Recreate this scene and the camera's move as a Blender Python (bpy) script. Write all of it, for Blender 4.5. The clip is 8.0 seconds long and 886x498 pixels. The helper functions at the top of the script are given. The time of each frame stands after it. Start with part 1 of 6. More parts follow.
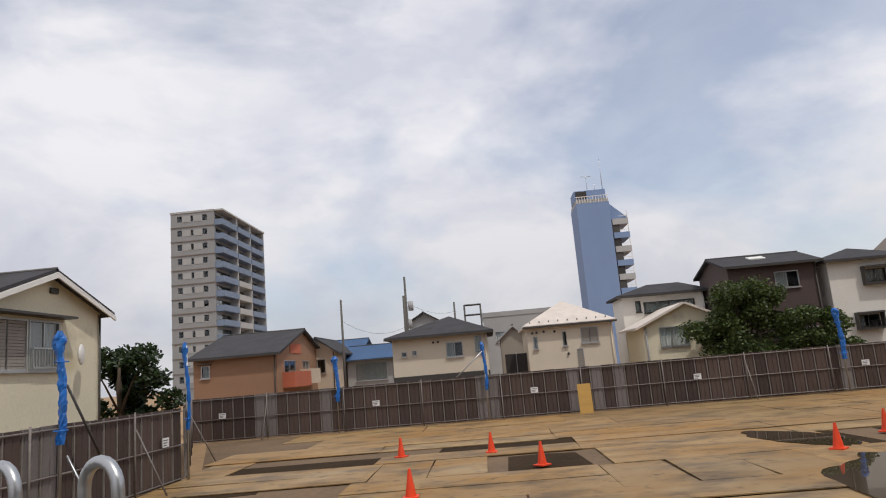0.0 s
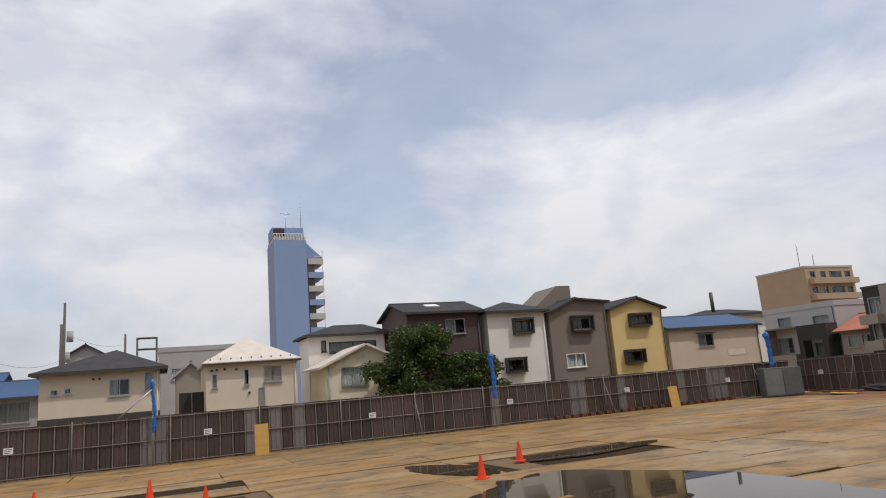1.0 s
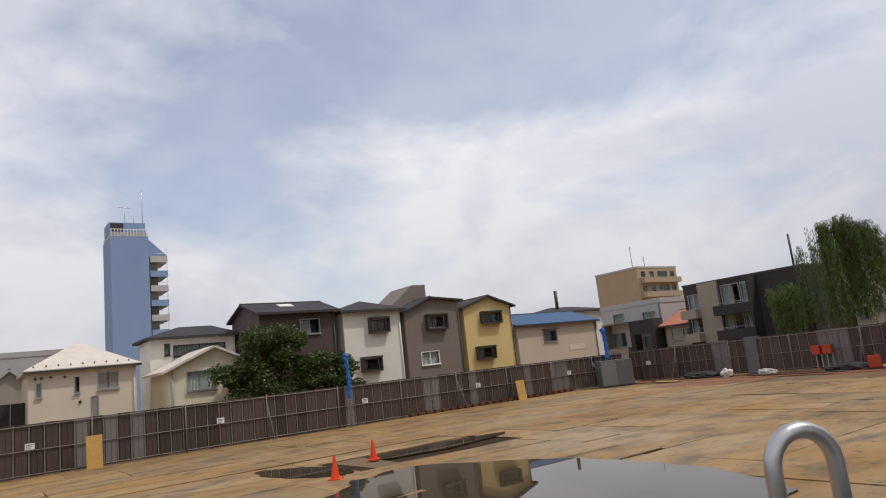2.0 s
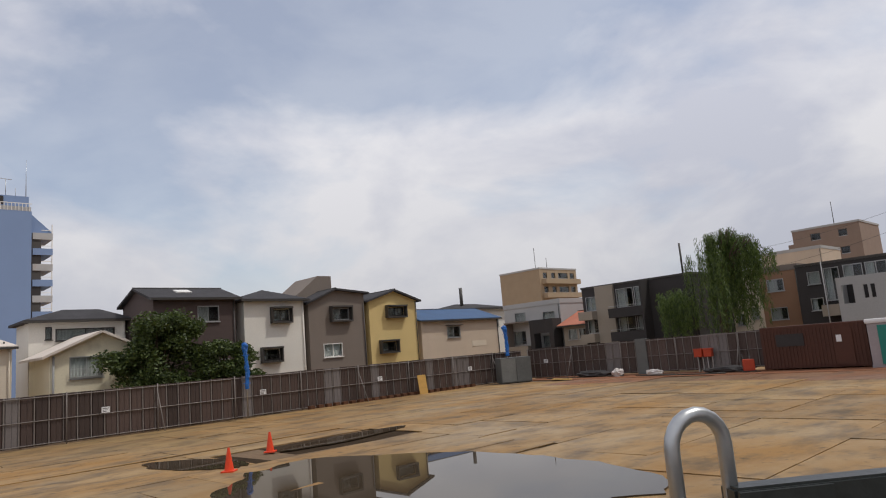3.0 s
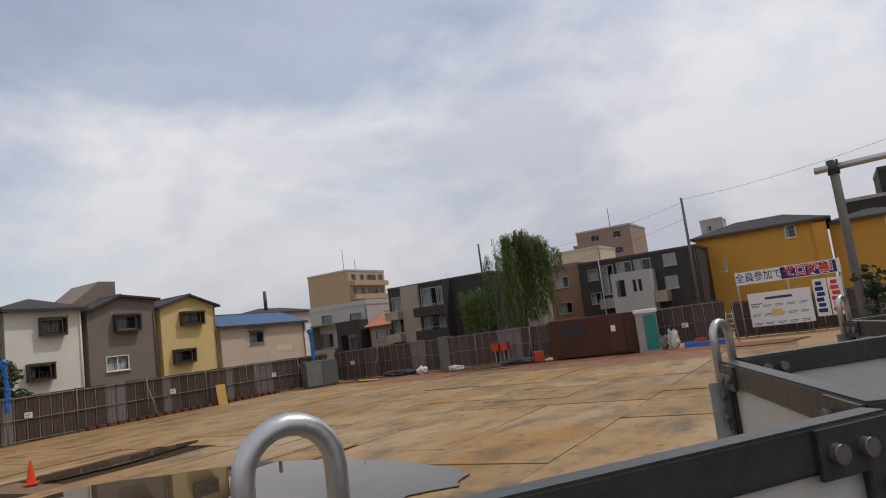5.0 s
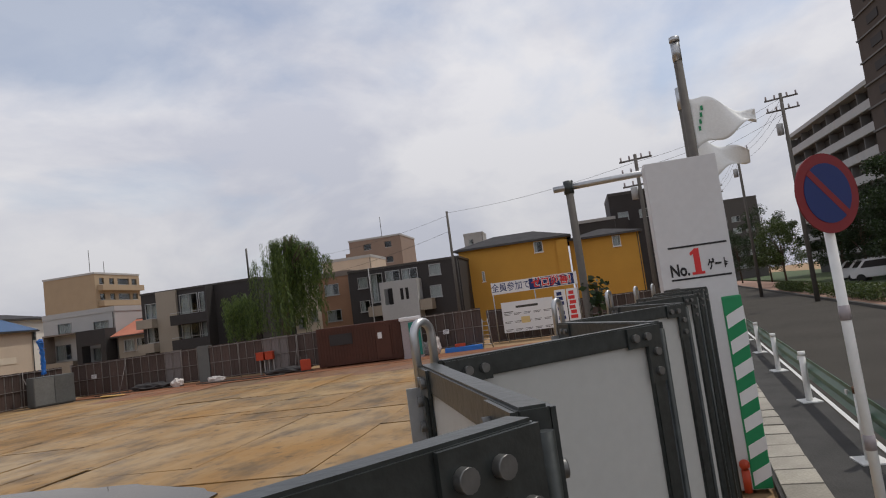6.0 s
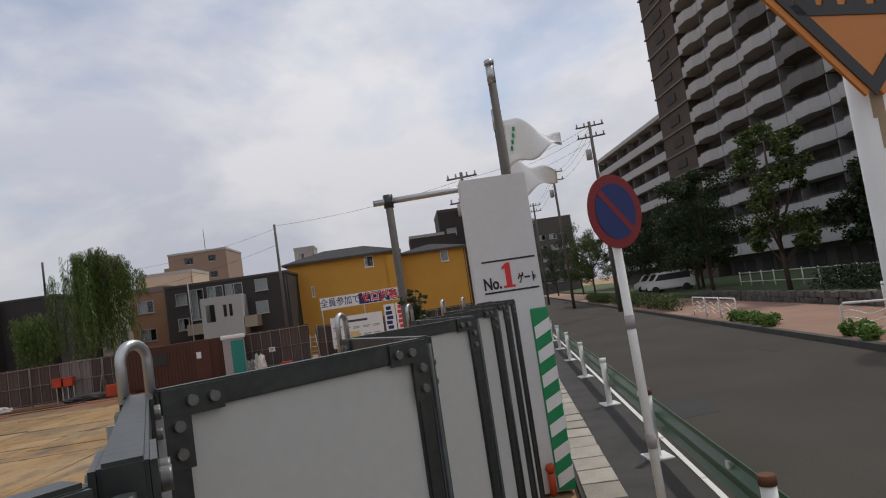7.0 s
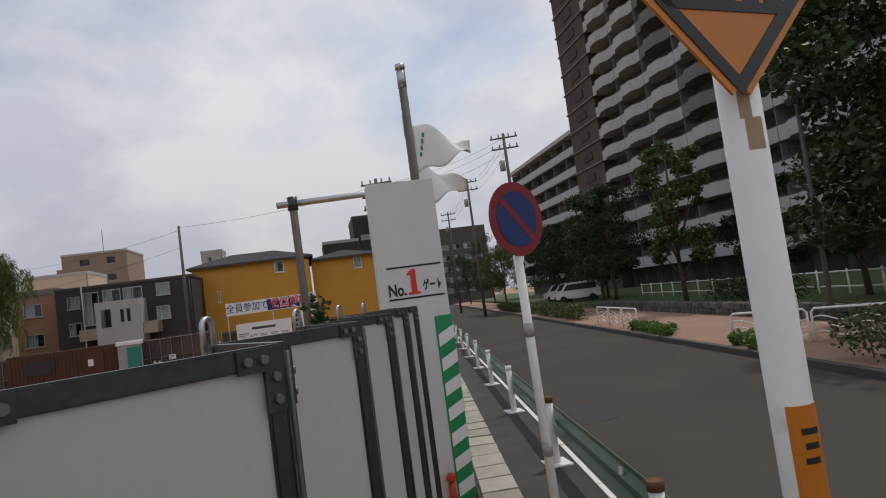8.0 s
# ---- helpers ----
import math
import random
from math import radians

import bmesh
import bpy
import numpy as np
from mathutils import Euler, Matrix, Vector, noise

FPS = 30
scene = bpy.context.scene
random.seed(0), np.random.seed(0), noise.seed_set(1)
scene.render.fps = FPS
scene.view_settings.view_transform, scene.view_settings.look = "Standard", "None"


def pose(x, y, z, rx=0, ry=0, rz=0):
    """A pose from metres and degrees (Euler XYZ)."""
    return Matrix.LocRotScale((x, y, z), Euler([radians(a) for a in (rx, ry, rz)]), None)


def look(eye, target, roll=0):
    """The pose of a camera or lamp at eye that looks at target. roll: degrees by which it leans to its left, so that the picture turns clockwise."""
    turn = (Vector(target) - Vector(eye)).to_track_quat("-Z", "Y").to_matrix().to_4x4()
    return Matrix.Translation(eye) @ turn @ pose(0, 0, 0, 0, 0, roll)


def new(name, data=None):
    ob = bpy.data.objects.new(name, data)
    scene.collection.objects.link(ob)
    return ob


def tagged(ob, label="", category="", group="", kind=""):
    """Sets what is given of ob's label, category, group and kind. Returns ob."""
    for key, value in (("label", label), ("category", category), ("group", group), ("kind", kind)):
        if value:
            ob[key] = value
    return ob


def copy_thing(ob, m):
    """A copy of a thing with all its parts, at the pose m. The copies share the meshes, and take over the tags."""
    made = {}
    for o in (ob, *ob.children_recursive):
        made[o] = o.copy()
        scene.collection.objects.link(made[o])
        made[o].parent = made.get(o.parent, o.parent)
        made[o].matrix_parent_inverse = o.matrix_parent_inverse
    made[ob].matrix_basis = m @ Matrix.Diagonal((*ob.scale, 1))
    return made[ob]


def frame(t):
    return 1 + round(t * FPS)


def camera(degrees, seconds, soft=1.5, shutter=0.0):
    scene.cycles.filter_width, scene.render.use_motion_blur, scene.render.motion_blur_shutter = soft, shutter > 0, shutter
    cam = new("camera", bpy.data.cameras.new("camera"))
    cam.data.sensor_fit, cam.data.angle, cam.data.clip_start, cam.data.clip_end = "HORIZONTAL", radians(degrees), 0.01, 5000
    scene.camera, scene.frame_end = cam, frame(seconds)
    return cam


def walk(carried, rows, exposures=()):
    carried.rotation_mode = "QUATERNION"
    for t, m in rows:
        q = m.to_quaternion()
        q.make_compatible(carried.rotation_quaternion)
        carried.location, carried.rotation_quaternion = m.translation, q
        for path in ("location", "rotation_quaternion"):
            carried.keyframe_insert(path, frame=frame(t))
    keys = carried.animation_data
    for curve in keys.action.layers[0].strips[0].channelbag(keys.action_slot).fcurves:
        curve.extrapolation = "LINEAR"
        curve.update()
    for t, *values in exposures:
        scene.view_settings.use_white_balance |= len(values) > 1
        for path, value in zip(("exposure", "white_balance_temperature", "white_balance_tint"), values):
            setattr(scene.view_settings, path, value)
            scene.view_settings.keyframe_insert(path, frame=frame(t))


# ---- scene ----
cam = camera(67.3, 8.0, soft=1.1)
PATH = [
    (0, (-0.019, 0.036, 2.674), (-0.529, 9.868, 4.423), -4.93),
    (0.5, (0.081, 0.015, 2.660), (1.327, 9.717, 4.738), -4.01),
    (1, (0.133, 0.025, 2.657), (4.028, 9.031, 4.587), -4.72),
    (1.5, (0.132, 0.018, 2.663), (4.395, 8.895, 4.404), -4.23),
    (2, (0.121, -0.038, 2.647), (5.885, 7.953, 4.361), -6.39),
    (2.2, (0.117, -0.054, 2.641), (6.431, 7.505, 4.371), -6.41),
    (3.3, (0.060, -0.040, 2.638), (7.068, 6.956, 4.031), -4.60),
    (3.5, (0.076, -0.048, 2.640), (7.307, 6.726, 3.993), -4.71),
    (4, (0.192, -0.043, 2.632), (7.804, 6.321, 3.882), -5.50),
    (4.2, (0.241, -0.035, 2.627), (8.033, 6.112, 3.853), -5.34),
    (5.3, (0.560, -0.028, 2.573), (9.570, 4.168, 3.674), -7.64),
    (5.5, (0.623, -0.053, 2.561), (9.921, 3.498, 3.529), -7.26),
    (6, (0.745, -0.106, 2.551), (10.536, 1.716, 3.457), -7.54),
    (6.5, (0.811, -0.196, 2.550), (10.761, 0.261, 3.444), -8.92),
    (7, (0.902, -0.275, 2.527), (10.849, -0.947, 3.302), -8.47),
    (7.5, (0.952, -0.336, 2.519), (10.855, -1.562, 3.166), -8.94),
    (8, (1.014, -0.402, 2.499), (10.798, -2.340, 3.207), -7.75),
]
walk(cam, [(t, look(eye, target, roll)) for t, eye, target, roll in PATH],
     exposures=((0, -0.22), (1.5, -0.2), (3.5, -0.38), (5.5, -0.38), (7, -0.42), (8, -0.44)))

# ---- light: bright, thinly clouded sky and a high hazy sun ----
SUN_DIR = Vector((0.34, -0.36, 0.88)).normalized()
SUN_STRENGTH, SKY_STRENGTH, CLOUD_LIGHT = 2.2, 0.15, 0.97
sun = new("sun", bpy.data.lights.new("sun", "SUN"))
sun.data.energy, sun.data.angle, sun.data.color = SUN_STRENGTH, radians(1.5), (1.0, 0.95, 0.87)
sun.matrix_world = look(SUN_DIR * 100, (0, 0, 0))

world = bpy.data.worlds.new("sky")
scene.world = world
world.use_nodes = True
wt = world.node_tree
wt.nodes.clear()


def wnode(kind, **inputs):
    n = wt.nodes.new(kind)
    for k, v in inputs.items():
        n.inputs[k.replace("_", " ")].default_value = v
    return n


def wmath(op, a, b=None):
    n = wt.nodes.new("ShaderNodeMath")
    n.operation = op
    for i, v in enumerate((a, b)):
        if v is None:
            continue
        if isinstance(v, (int, float)):
            n.inputs[i].default_value = v
        else:
            wt.links.new(v, n.inputs[i])
    return n.outputs[0]


sky = wnode("ShaderNodeTexSky")
sky.sky_type, sky.sun_disc = "NISHITA", False
sky.sun_elevation = math.asin(SUN_DIR.z)
sky.sun_rotation = math.atan2(SUN_DIR.x, SUN_DIR.y)
coord = wnode("ShaderNodeTexCoord")
sep = wnode("ShaderNodeSeparateXYZ")
wt.links.new(coord.outputs["Generated"], sep.inputs[0])
rise = wmath("MAXIMUM", sep.outputs["Z"], 0.0)
puff = wnode("ShaderNodeMapping")
puff.inputs["Scale"].default_value = (1.0, 1.0, 1.9)
puff.inputs["Location"].default_value = (0.35, 0.1, 0.0)
wt.links.new(coord.outputs["Generated"], puff.inputs[0])
n_big = wnode("ShaderNodeTexNoise", Scale=2.1, Detail=9.0, Roughness=0.52, Distortion=0.25)
n_tone = wnode("ShaderNodeTexNoise", Scale=3.6, Detail=7.0, Roughness=0.55, Distortion=0.3)
for n in (n_big, n_tone):
    wt.links.new(puff.outputs[0], n.inputs["Vector"])
cover = wnode("ShaderNodeMapRange", From_Min=0.36, From_Max=0.50, To_Min=0.46)
# the cloud is thinner towards the north and overhead there
clear = wnode("ShaderNodeMapRange", From_Min=0.1, From_Max=0.5, To_Max=0.095)
wt.links.new(wmath("MULTIPLY", sep.outputs["Y"], wmath("MULTIPLY", rise, 1.6)), clear.inputs["Value"])
thick = wmath("SUBTRACT", wmath("ADD", n_big.outputs["Fac"], 0.048), clear.outputs[0])
wt.links.new(thick, cover.inputs["Value"])
low = wnode("ShaderNodeMapRange", From_Min=0.26, From_Max=0.03)
wt.links.new(rise, low.inputs["Value"])
cover_all = wmath("MAXIMUM", wmath("MULTIPLY", cover.outputs[0], 0.97), low.outputs[0])
tone = wt.nodes.new("ShaderNodeValToRGB")
tone.color_ramp.elements[0].position, tone.color_ramp.elements[0].color = 0.36, (0.78, 0.80, 0.91, 1)
tone.color_ramp.elements[1].position, tone.color_ramp.elements[1].color = 0.60, (1.06, 1.05, 1.09, 1)
wt.links.new(n_tone.outputs["Fac"], tone.inputs[0])
back_sky, back_cloud = wnode("ShaderNodeBackground", Strength=SKY_STRENGTH), wnode("ShaderNodeBackground", Strength=CLOUD_LIGHT)
wt.links.new(sky.outputs[0], back_sky.inputs["Color"])
haze = wnode("ShaderNodeMapRange", From_Min=0.0, From_Max=0.32, To_Min=0.74, To_Max=1.0)
wt.links.new(rise, haze.inputs["Value"])
shaded = wt.nodes.new("ShaderNodeVectorMath")
shaded.operation = "SCALE"
wt.links.new(tone.outputs[0], shaded.inputs[0])
wt.links.new(haze.outputs[0], shaded.inputs["Scale"])
wt.links.new(shaded.outputs[0], back_cloud.inputs["Color"])
mix = wnode("ShaderNodeMixShader")
wt.links.new(cover_all, mix.inputs[0])
wt.links.new(back_sky.outputs[0], mix.inputs[1])
wt.links.new(back_cloud.outputs[0], mix.inputs[2])
wout = wnode("ShaderNodeOutputWorld")
wt.links.new(mix.outputs[0], wout.inputs[0])


# ---- materials ----
def mat(name, color, rough=0.7, metal=0.0, vary=0.12, scale=0.6, fine=12.0, bump=0.15, dirt=None, dirt_amount=0.0, rand=0.0, spec=0.5, stretch=(1, 1, 1)):
    """A painted, metal or mineral surface: broad stains, fine grain, a little relief; rand: tone that differs from piece to piece."""
    m = bpy.data.materials.new(name)
    m.use_nodes = True
    t = m.node_tree
    p = t.nodes["Principled BSDF"]
    p.inputs["Roughness"].default_value, p.inputs["Metallic"].default_value = rough, metal
    p.inputs["Specular IOR Level"].default_value = spec
    tc = t.nodes.new("ShaderNodeTexCoord")
    mp = t.nodes.new("ShaderNodeMapping")
    mp.inputs["Scale"].default_value = stretch
    t.links.new(tc.outputs["Object"], mp.inputs[0])
    broad, grain = t.nodes.new("ShaderNodeTexNoise"), t.nodes.new("ShaderNodeTexNoise")
    broad.inputs["Scale"].default_value, broad.inputs["Detail"].default_value = scale, 6
    grain.inputs["Scale"].default_value, grain.inputs["Detail"].default_value = fine, 4
    for n in (broad, grain):
        t.links.new(mp.outputs[0], n.inputs["Vector"])
    add = t.nodes.new("ShaderNodeMath")
    add.operation = "ADD"
    t.links.new(broad.outputs["Fac"], add.inputs[0])
    t.links.new(grain.outputs["Fac"], add.inputs[1])
    span = t.nodes.new("ShaderNodeMapRange")
    span.inputs["From Min"].default_value, span.inputs["From Max"].default_value = 0.7, 1.3
    span.inputs["To Min"].default_value, span.inputs["To Max"].default_value = 1 - vary, 1 + vary
    t.links.new(add.outputs[0], span.inputs["Value"])
    value = span.outputs[0]
    if rand:
        info = t.nodes.new("ShaderNodeObjectInfo")
        rr = t.nodes.new("ShaderNodeMapRange")
        rr.inputs["To Min"].default_value, rr.inputs["To Max"].default_value = 1 - rand, 1 + rand
        t.links.new(info.outputs["Random"], rr.inputs["Value"])
        mul = t.nodes.new("ShaderNodeMath")
        mul.operation = "MULTIPLY"
        t.links.new(value, mul.inputs[0])
        t.links.new(rr.outputs[0], mul.inputs[1])
        value = mul.outputs[0]
    col = t.nodes.new("ShaderNodeVectorMath")
    col.operation = "SCALE"
    col.inputs[0].default_value = color
    t.links.new(value, col.inputs["Scale"])
    colour = col.outputs[0]
    if dirt:
        amount = t.nodes.new("ShaderNodeMapRange")
        amount.inputs["From Min"].default_value, amount.inputs["From Max"].default_value = 0.62 - 0.25 * dirt_amount, 0.75
        t.links.new(broad.outputs["Fac"], amount.inputs["Value"])
        mx = t.nodes.new("ShaderNodeMix")
        mx.data_type = "RGBA"
        t.links.new(amount.outputs[0], mx.inputs["Factor"])
        t.links.new(colour, mx.inputs["A"])
        mx.inputs["B"].default_value = (*dirt, 1)
        colour = mx.outputs["Result"]
    t.links.new(colour, p.inputs["Base Color"])
    if bump:
        b = t.nodes.new("ShaderNodeBump")
        b.inputs["Strength"].default_value, b.inputs["Distance"].default_value = bump, 0.02
        t.links.new(grain.outputs["Fac"], b.inputs["Height"])
        t.links.new(b.outputs[0], p.inputs["Normal"])
    return m


def glass(name, tint=(0.75, 0.82, 0.85)):
    m = bpy.data.materials.new(name)
    m.use_nodes = True
    p = m.node_tree.nodes["Principled BSDF"]
    p.inputs["Base Color"].default_value = (*tint, 1)
    p.inputs["Roughness"].default_value, p.inputs["Transmission Weight"].default_value, p.inputs["IOR"].default_value = 0.03, 1.0, 1.45
    return m


GLASS = glass("window glass")
M = {
    "cream": mat("cream render", (0.70, 0.64, 0.48), 0.85, vary=0.07, dirt=(0.45, 0.40, 0.30), dirt_amount=0.1),
    "beige": mat("beige siding", (0.64, 0.56, 0.45), 0.8, vary=0.07, fine=20),
    "pinkbeige": mat("pinkish beige render", (0.56, 0.46, 0.36), 0.85, vary=0.08),
    "white": mat("white siding", (0.72, 0.69, 0.63), 0.8, vary=0.06),
    "taupe": mat("taupe render", (0.20, 0.165, 0.14), 0.85, vary=0.08),
    "yellow": mat("pale yellow siding", (0.66, 0.50, 0.22), 0.8, vary=0.06),
    "darkbrown": mat("dark brown siding", (0.075, 0.05, 0.045), 0.75, vary=0.12, stretch=(1, 1, 9)),
    "orangebrown": mat("terracotta render", (0.29, 0.165, 0.10), 0.85, vary=0.08),
    "brick_red": mat("red panel", (0.46, 0.13, 0.07), 0.8),
    "ochre": mat("ochre yellow siding", (0.56, 0.29, 0.045), 0.8, vary=0.07),
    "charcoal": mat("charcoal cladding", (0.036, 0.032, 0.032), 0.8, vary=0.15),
    "greige": mat("grey beige tile", (0.31, 0.27, 0.22), 0.8, vary=0.08),
    "grey_wall": mat("grey concrete wall", (0.36, 0.36, 0.36), 0.85, vary=0.1),
    "lightgrey": mat("light grey tile", (0.40, 0.40, 0.40), 0.8, vary=0.06),
    "blue_wall": mat("pale blue wall", (0.20, 0.285, 0.47), 0.8, vary=0.05, scale=0.15),
    "blue_band": mat("blue grey parapet", (0.17, 0.22, 0.31), 0.6, vary=0.08),
    "tan": mat("tan tile wall", (0.36, 0.275, 0.185), 0.85, vary=0.07),
    "brown_tower": mat("brown tile wall", (0.26, 0.19, 0.15), 0.85, vary=0.08),
    "brown_end": mat("dark brown tile wall", (0.07, 0.052, 0.042), 0.85, vary=0.15),
    "balcony": mat("off-white balcony concrete", (0.42, 0.42, 0.42), 0.85, vary=0.08, dirt=(0.40, 0.35, 0.32), dirt_amount=0.2),
    "balcony_grey": mat("grey balcony concrete", (0.16, 0.155, 0.15), 0.85, vary=0.08),
    # base colour darkened to hold the shade on facades and behind balconies
    "shade_wall": mat("shaded grey facade wall", (0.075, 0.07, 0.066), 0.85, vary=0.1),
    "roof": mat("dark slate roof", (0.06, 0.058, 0.062), 0.9, spec=0.15, vary=0.22, scale=1.5, fine=18, bump=0.4),
    "roof_light": mat("pale pink roof tile", (0.62, 0.55, 0.49), 0.75, vary=0.12, scale=2, fine=18, bump=0.4),
    "roof_blue": mat("blue metal roof", (0.032, 0.085, 0.19), 0.6, vary=0.15, fine=10),
    "roof_red": mat("red roof", (0.45, 0.16, 0.10), 0.8, vary=0.15),
    "trim_dark": mat("dark trim", (0.05, 0.045, 0.04), 0.5, vary=0.08, bump=0),
    "trim_white": mat("white trim", (0.78, 0.76, 0.72), 0.5, vary=0.05, bump=0),
    "alu": mat("aluminium frame", (0.42, 0.42, 0.42), 0.4, metal=0.6, vary=0.06, bump=0),
    "curtain": mat("pale curtain", (0.52, 0.50, 0.46), 0.9, vary=0.1, stretch=(6, 6, 0.3)),
    "shutter": mat("grey roller shutter", (0.30, 0.27, 0.24), 0.6, vary=0.08, stretch=(0.3, 0.3, 8)),
    # dark colour supplies the dimness of the rooms behind house and tower windows
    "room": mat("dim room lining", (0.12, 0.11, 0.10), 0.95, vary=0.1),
    "galv": mat("galvanised steel", (0.46, 0.47, 0.48), 0.38, metal=0.85, vary=0.12, scale=3, fine=40, bump=0.05),
    "bolt": mat("dull zinc bolt", (0.16, 0.16, 0.155), 0.45, metal=0.7, vary=0.15, scale=20, fine=80, bump=0.05),
    "darksteel": mat("weathered dark steel frame", (0.042, 0.048, 0.047), 0.36, metal=0.4, vary=0.25, scale=2.5, fine=40, bump=0.08, dirt=(0.10, 0.105, 0.10), dirt_amount=0.2),
    "panel_white": mat("white gate sheet", (0.47, 0.475, 0.455), 0.55, vary=0.04, scale=1.2, fine=30, bump=0.03),
    "sign_white": mat("white painted sheet", (0.74, 0.74, 0.75), 0.5, vary=0.03, bump=0.02),
    "paint_white": mat("white pole paint", (0.74, 0.74, 0.72), 0.45, vary=0.06, scale=4, bump=0.05, dirt=(0.42, 0.36, 0.26), dirt_amount=-0.1),
    "red": mat("red print", (0.62, 0.03, 0.03), 0.45, vary=0.04, bump=0),
    "sign_red": mat("sign red", (0.20, 0.010, 0.014), 0.6, vary=0.05, bump=0),
    "sign_blue": mat("sign blue", (0.006, 0.022, 0.13), 0.6, vary=0.05, bump=0),
    "black": mat("black print", (0.012, 0.012, 0.014), 0.45, vary=0.05, bump=0),
    "sign_orange": mat("orange yellow sign face", (0.52, 0.17, 0.012), 0.35, vary=0.06, bump=0),
    "green": mat("green reflective tape", (0.01, 0.24, 0.09), 0.45, vary=0.08, bump=0),
    "rail_green": mat("green guardrail paint", (0.035, 0.11, 0.06), 0.4, vary=0.15, scale=2),
    "asphalt": mat("worn asphalt", (0.060, 0.054, 0.047), 0.95, spec=0.2, vary=0.2, scale=0.35, fine=60, bump=0.35),
    "asphalt_dark": mat("dark asphalt patch", (0.03, 0.03, 0.03), 0.9, vary=0.2, fine=60, bump=0.35),
    "walk_asphalt": mat("dark stained pavement", (0.042, 0.040, 0.038), 0.9, vary=0.4, scale=1.6, fine=50, bump=0.3),
    "kerb": mat("concrete kerb", (0.36, 0.34, 0.30), 0.9, vary=0.2, scale=1.5, fine=30, bump=0.3, rand=0.12),
    "kerb_dark": mat("dark weathered kerb", (0.07, 0.065, 0.058), 0.9, vary=0.3, scale=1.5, fine=30, bump=0.3),
    "paver": mat("pale worn paving slab", (0.33, 0.305, 0.26), 0.9, vary=0.2, scale=2.0, fine=30, bump=0.3, rand=0.18),
    "brickpave": mat("reddish brick paving", (0.30, 0.18, 0.13), 0.9, vary=0.2, scale=0.6, fine=25),
    "soil": mat("dark wet soil", (0.042, 0.027, 0.015), 1.0, spec=0.1, vary=0.4, scale=0.5, fine=9, bump=0.6),
    "grass": mat("sparse green lawn", (0.045, 0.075, 0.018), 0.9, vary=0.4, scale=0.8, fine=20, bump=0.6, dirt=(0.08, 0.055, 0.035), dirt_amount=0.3),
    "ground": mat("compacted brown ground", (0.30, 0.19, 0.095), 0.9, vary=0.25, scale=0.2, fine=4, bump=0.3),
    "clay": mat("reddish clay", (0.20, 0.075, 0.03), 0.9, vary=0.3, scale=0.5, fine=8, bump=0.5),
    "mud": mat("brown dried mud", (0.15, 0.095, 0.05), 0.9, vary=0.3, scale=0.4, fine=6, bump=0.5),
    "fence": mat("brown fence sheet", (0.066, 0.043, 0.036), 0.6, vary=0.14, scale=0.8, fine=14, bump=0.1, rand=0.34),
    "fence_pale": mat("pale grey fence sheet", (0.17, 0.15, 0.145), 0.6, vary=0.12, scale=0.8, fine=14, bump=0.1, rand=0.12),
    "strip": mat("pale fence pipe and edge highlight", (0.19, 0.165, 0.15), 0.6, vary=0.2, scale=2),
    "rust": mat("dark rust", (0.11, 0.045, 0.02), 0.85, vary=0.3),
    "tarp": mat("blue tarpaulin", (0.012, 0.13, 0.46), 0.33, vary=0.18, scale=3, fine=9, bump=0.8),
    "cone": mat("orange red cone plastic", (0.78, 0.06, 0.012), 0.5, vary=0.08, bump=0),
    "plywood": mat("yellow plywood", (0.52, 0.31, 0.085), 0.75, vary=0.15, stretch=(1, 1, 6)),
    "wood_pole": mat("dark concrete pole", (0.11, 0.10, 0.09), 0.85, vary=0.15, bump=0.2),
    "bark": mat("bark", (0.09, 0.065, 0.045), 0.9, vary=0.3, fine=25, bump=0.6),
    "cable": mat("black cable", (0.02, 0.02, 0.022), 0.6, vary=0.05, bump=0),
    "container": mat("rust-brown container", (0.07, 0.021, 0.010), 0.65, vary=0.2, scale=0.8, fine=15, bump=0.1),
    "teal": mat("teal plastic door", (0.01, 0.21, 0.17), 0.45, vary=0.05, bump=0),
    "plastic_grey": mat("grey pink plastic wall", (0.35, 0.31, 0.32), 0.5, vary=0.08),
    "bag": mat("white woven bag", (0.62, 0.58, 0.55), 0.75, vary=0.2, scale=4, bump=0.6),
    "orange_plastic": mat("red orange plastic", (0.45, 0.05, 0.015), 0.5, vary=0.1),
    "blue_plastic": mat("bright blue plastic", (0.02, 0.16, 0.55), 0.45, vary=0.1),
    "stone": mat("dark rubble stone", (0.10, 0.095, 0.085), 0.9, vary=0.3, scale=3, bump=0.7, rand=0.3),
    "car_white": mat("white car paint", (0.72, 0.73, 0.74), 0.3, vary=0.03, bump=0),
    "tyre": mat("tyre rubber", (0.02, 0.02, 0.02), 0.8, vary=0.1),
    "tower_grey": mat("grey tower tile", (0.27, 0.275, 0.28), 0.8, vary=0.06),
    "cabinet": mat("grey green sheet metal", (0.12, 0.125, 0.12), 0.6, vary=0.12, scale=1.5),
    "cabinet_door": mat("lighter grey sheet door", (0.19, 0.195, 0.185), 0.6, vary=0.12, scale=1.5),
    "pillar_white": mat("white gate pillar sheet", (0.60, 0.60, 0.61), 0.5, vary=0.04, scale=1.2, bump=0.02),
    "cloth": mat("white flag cloth", (0.82, 0.83, 0.82), 0.8, vary=0.05, stretch=(3, 3, 3)),
}


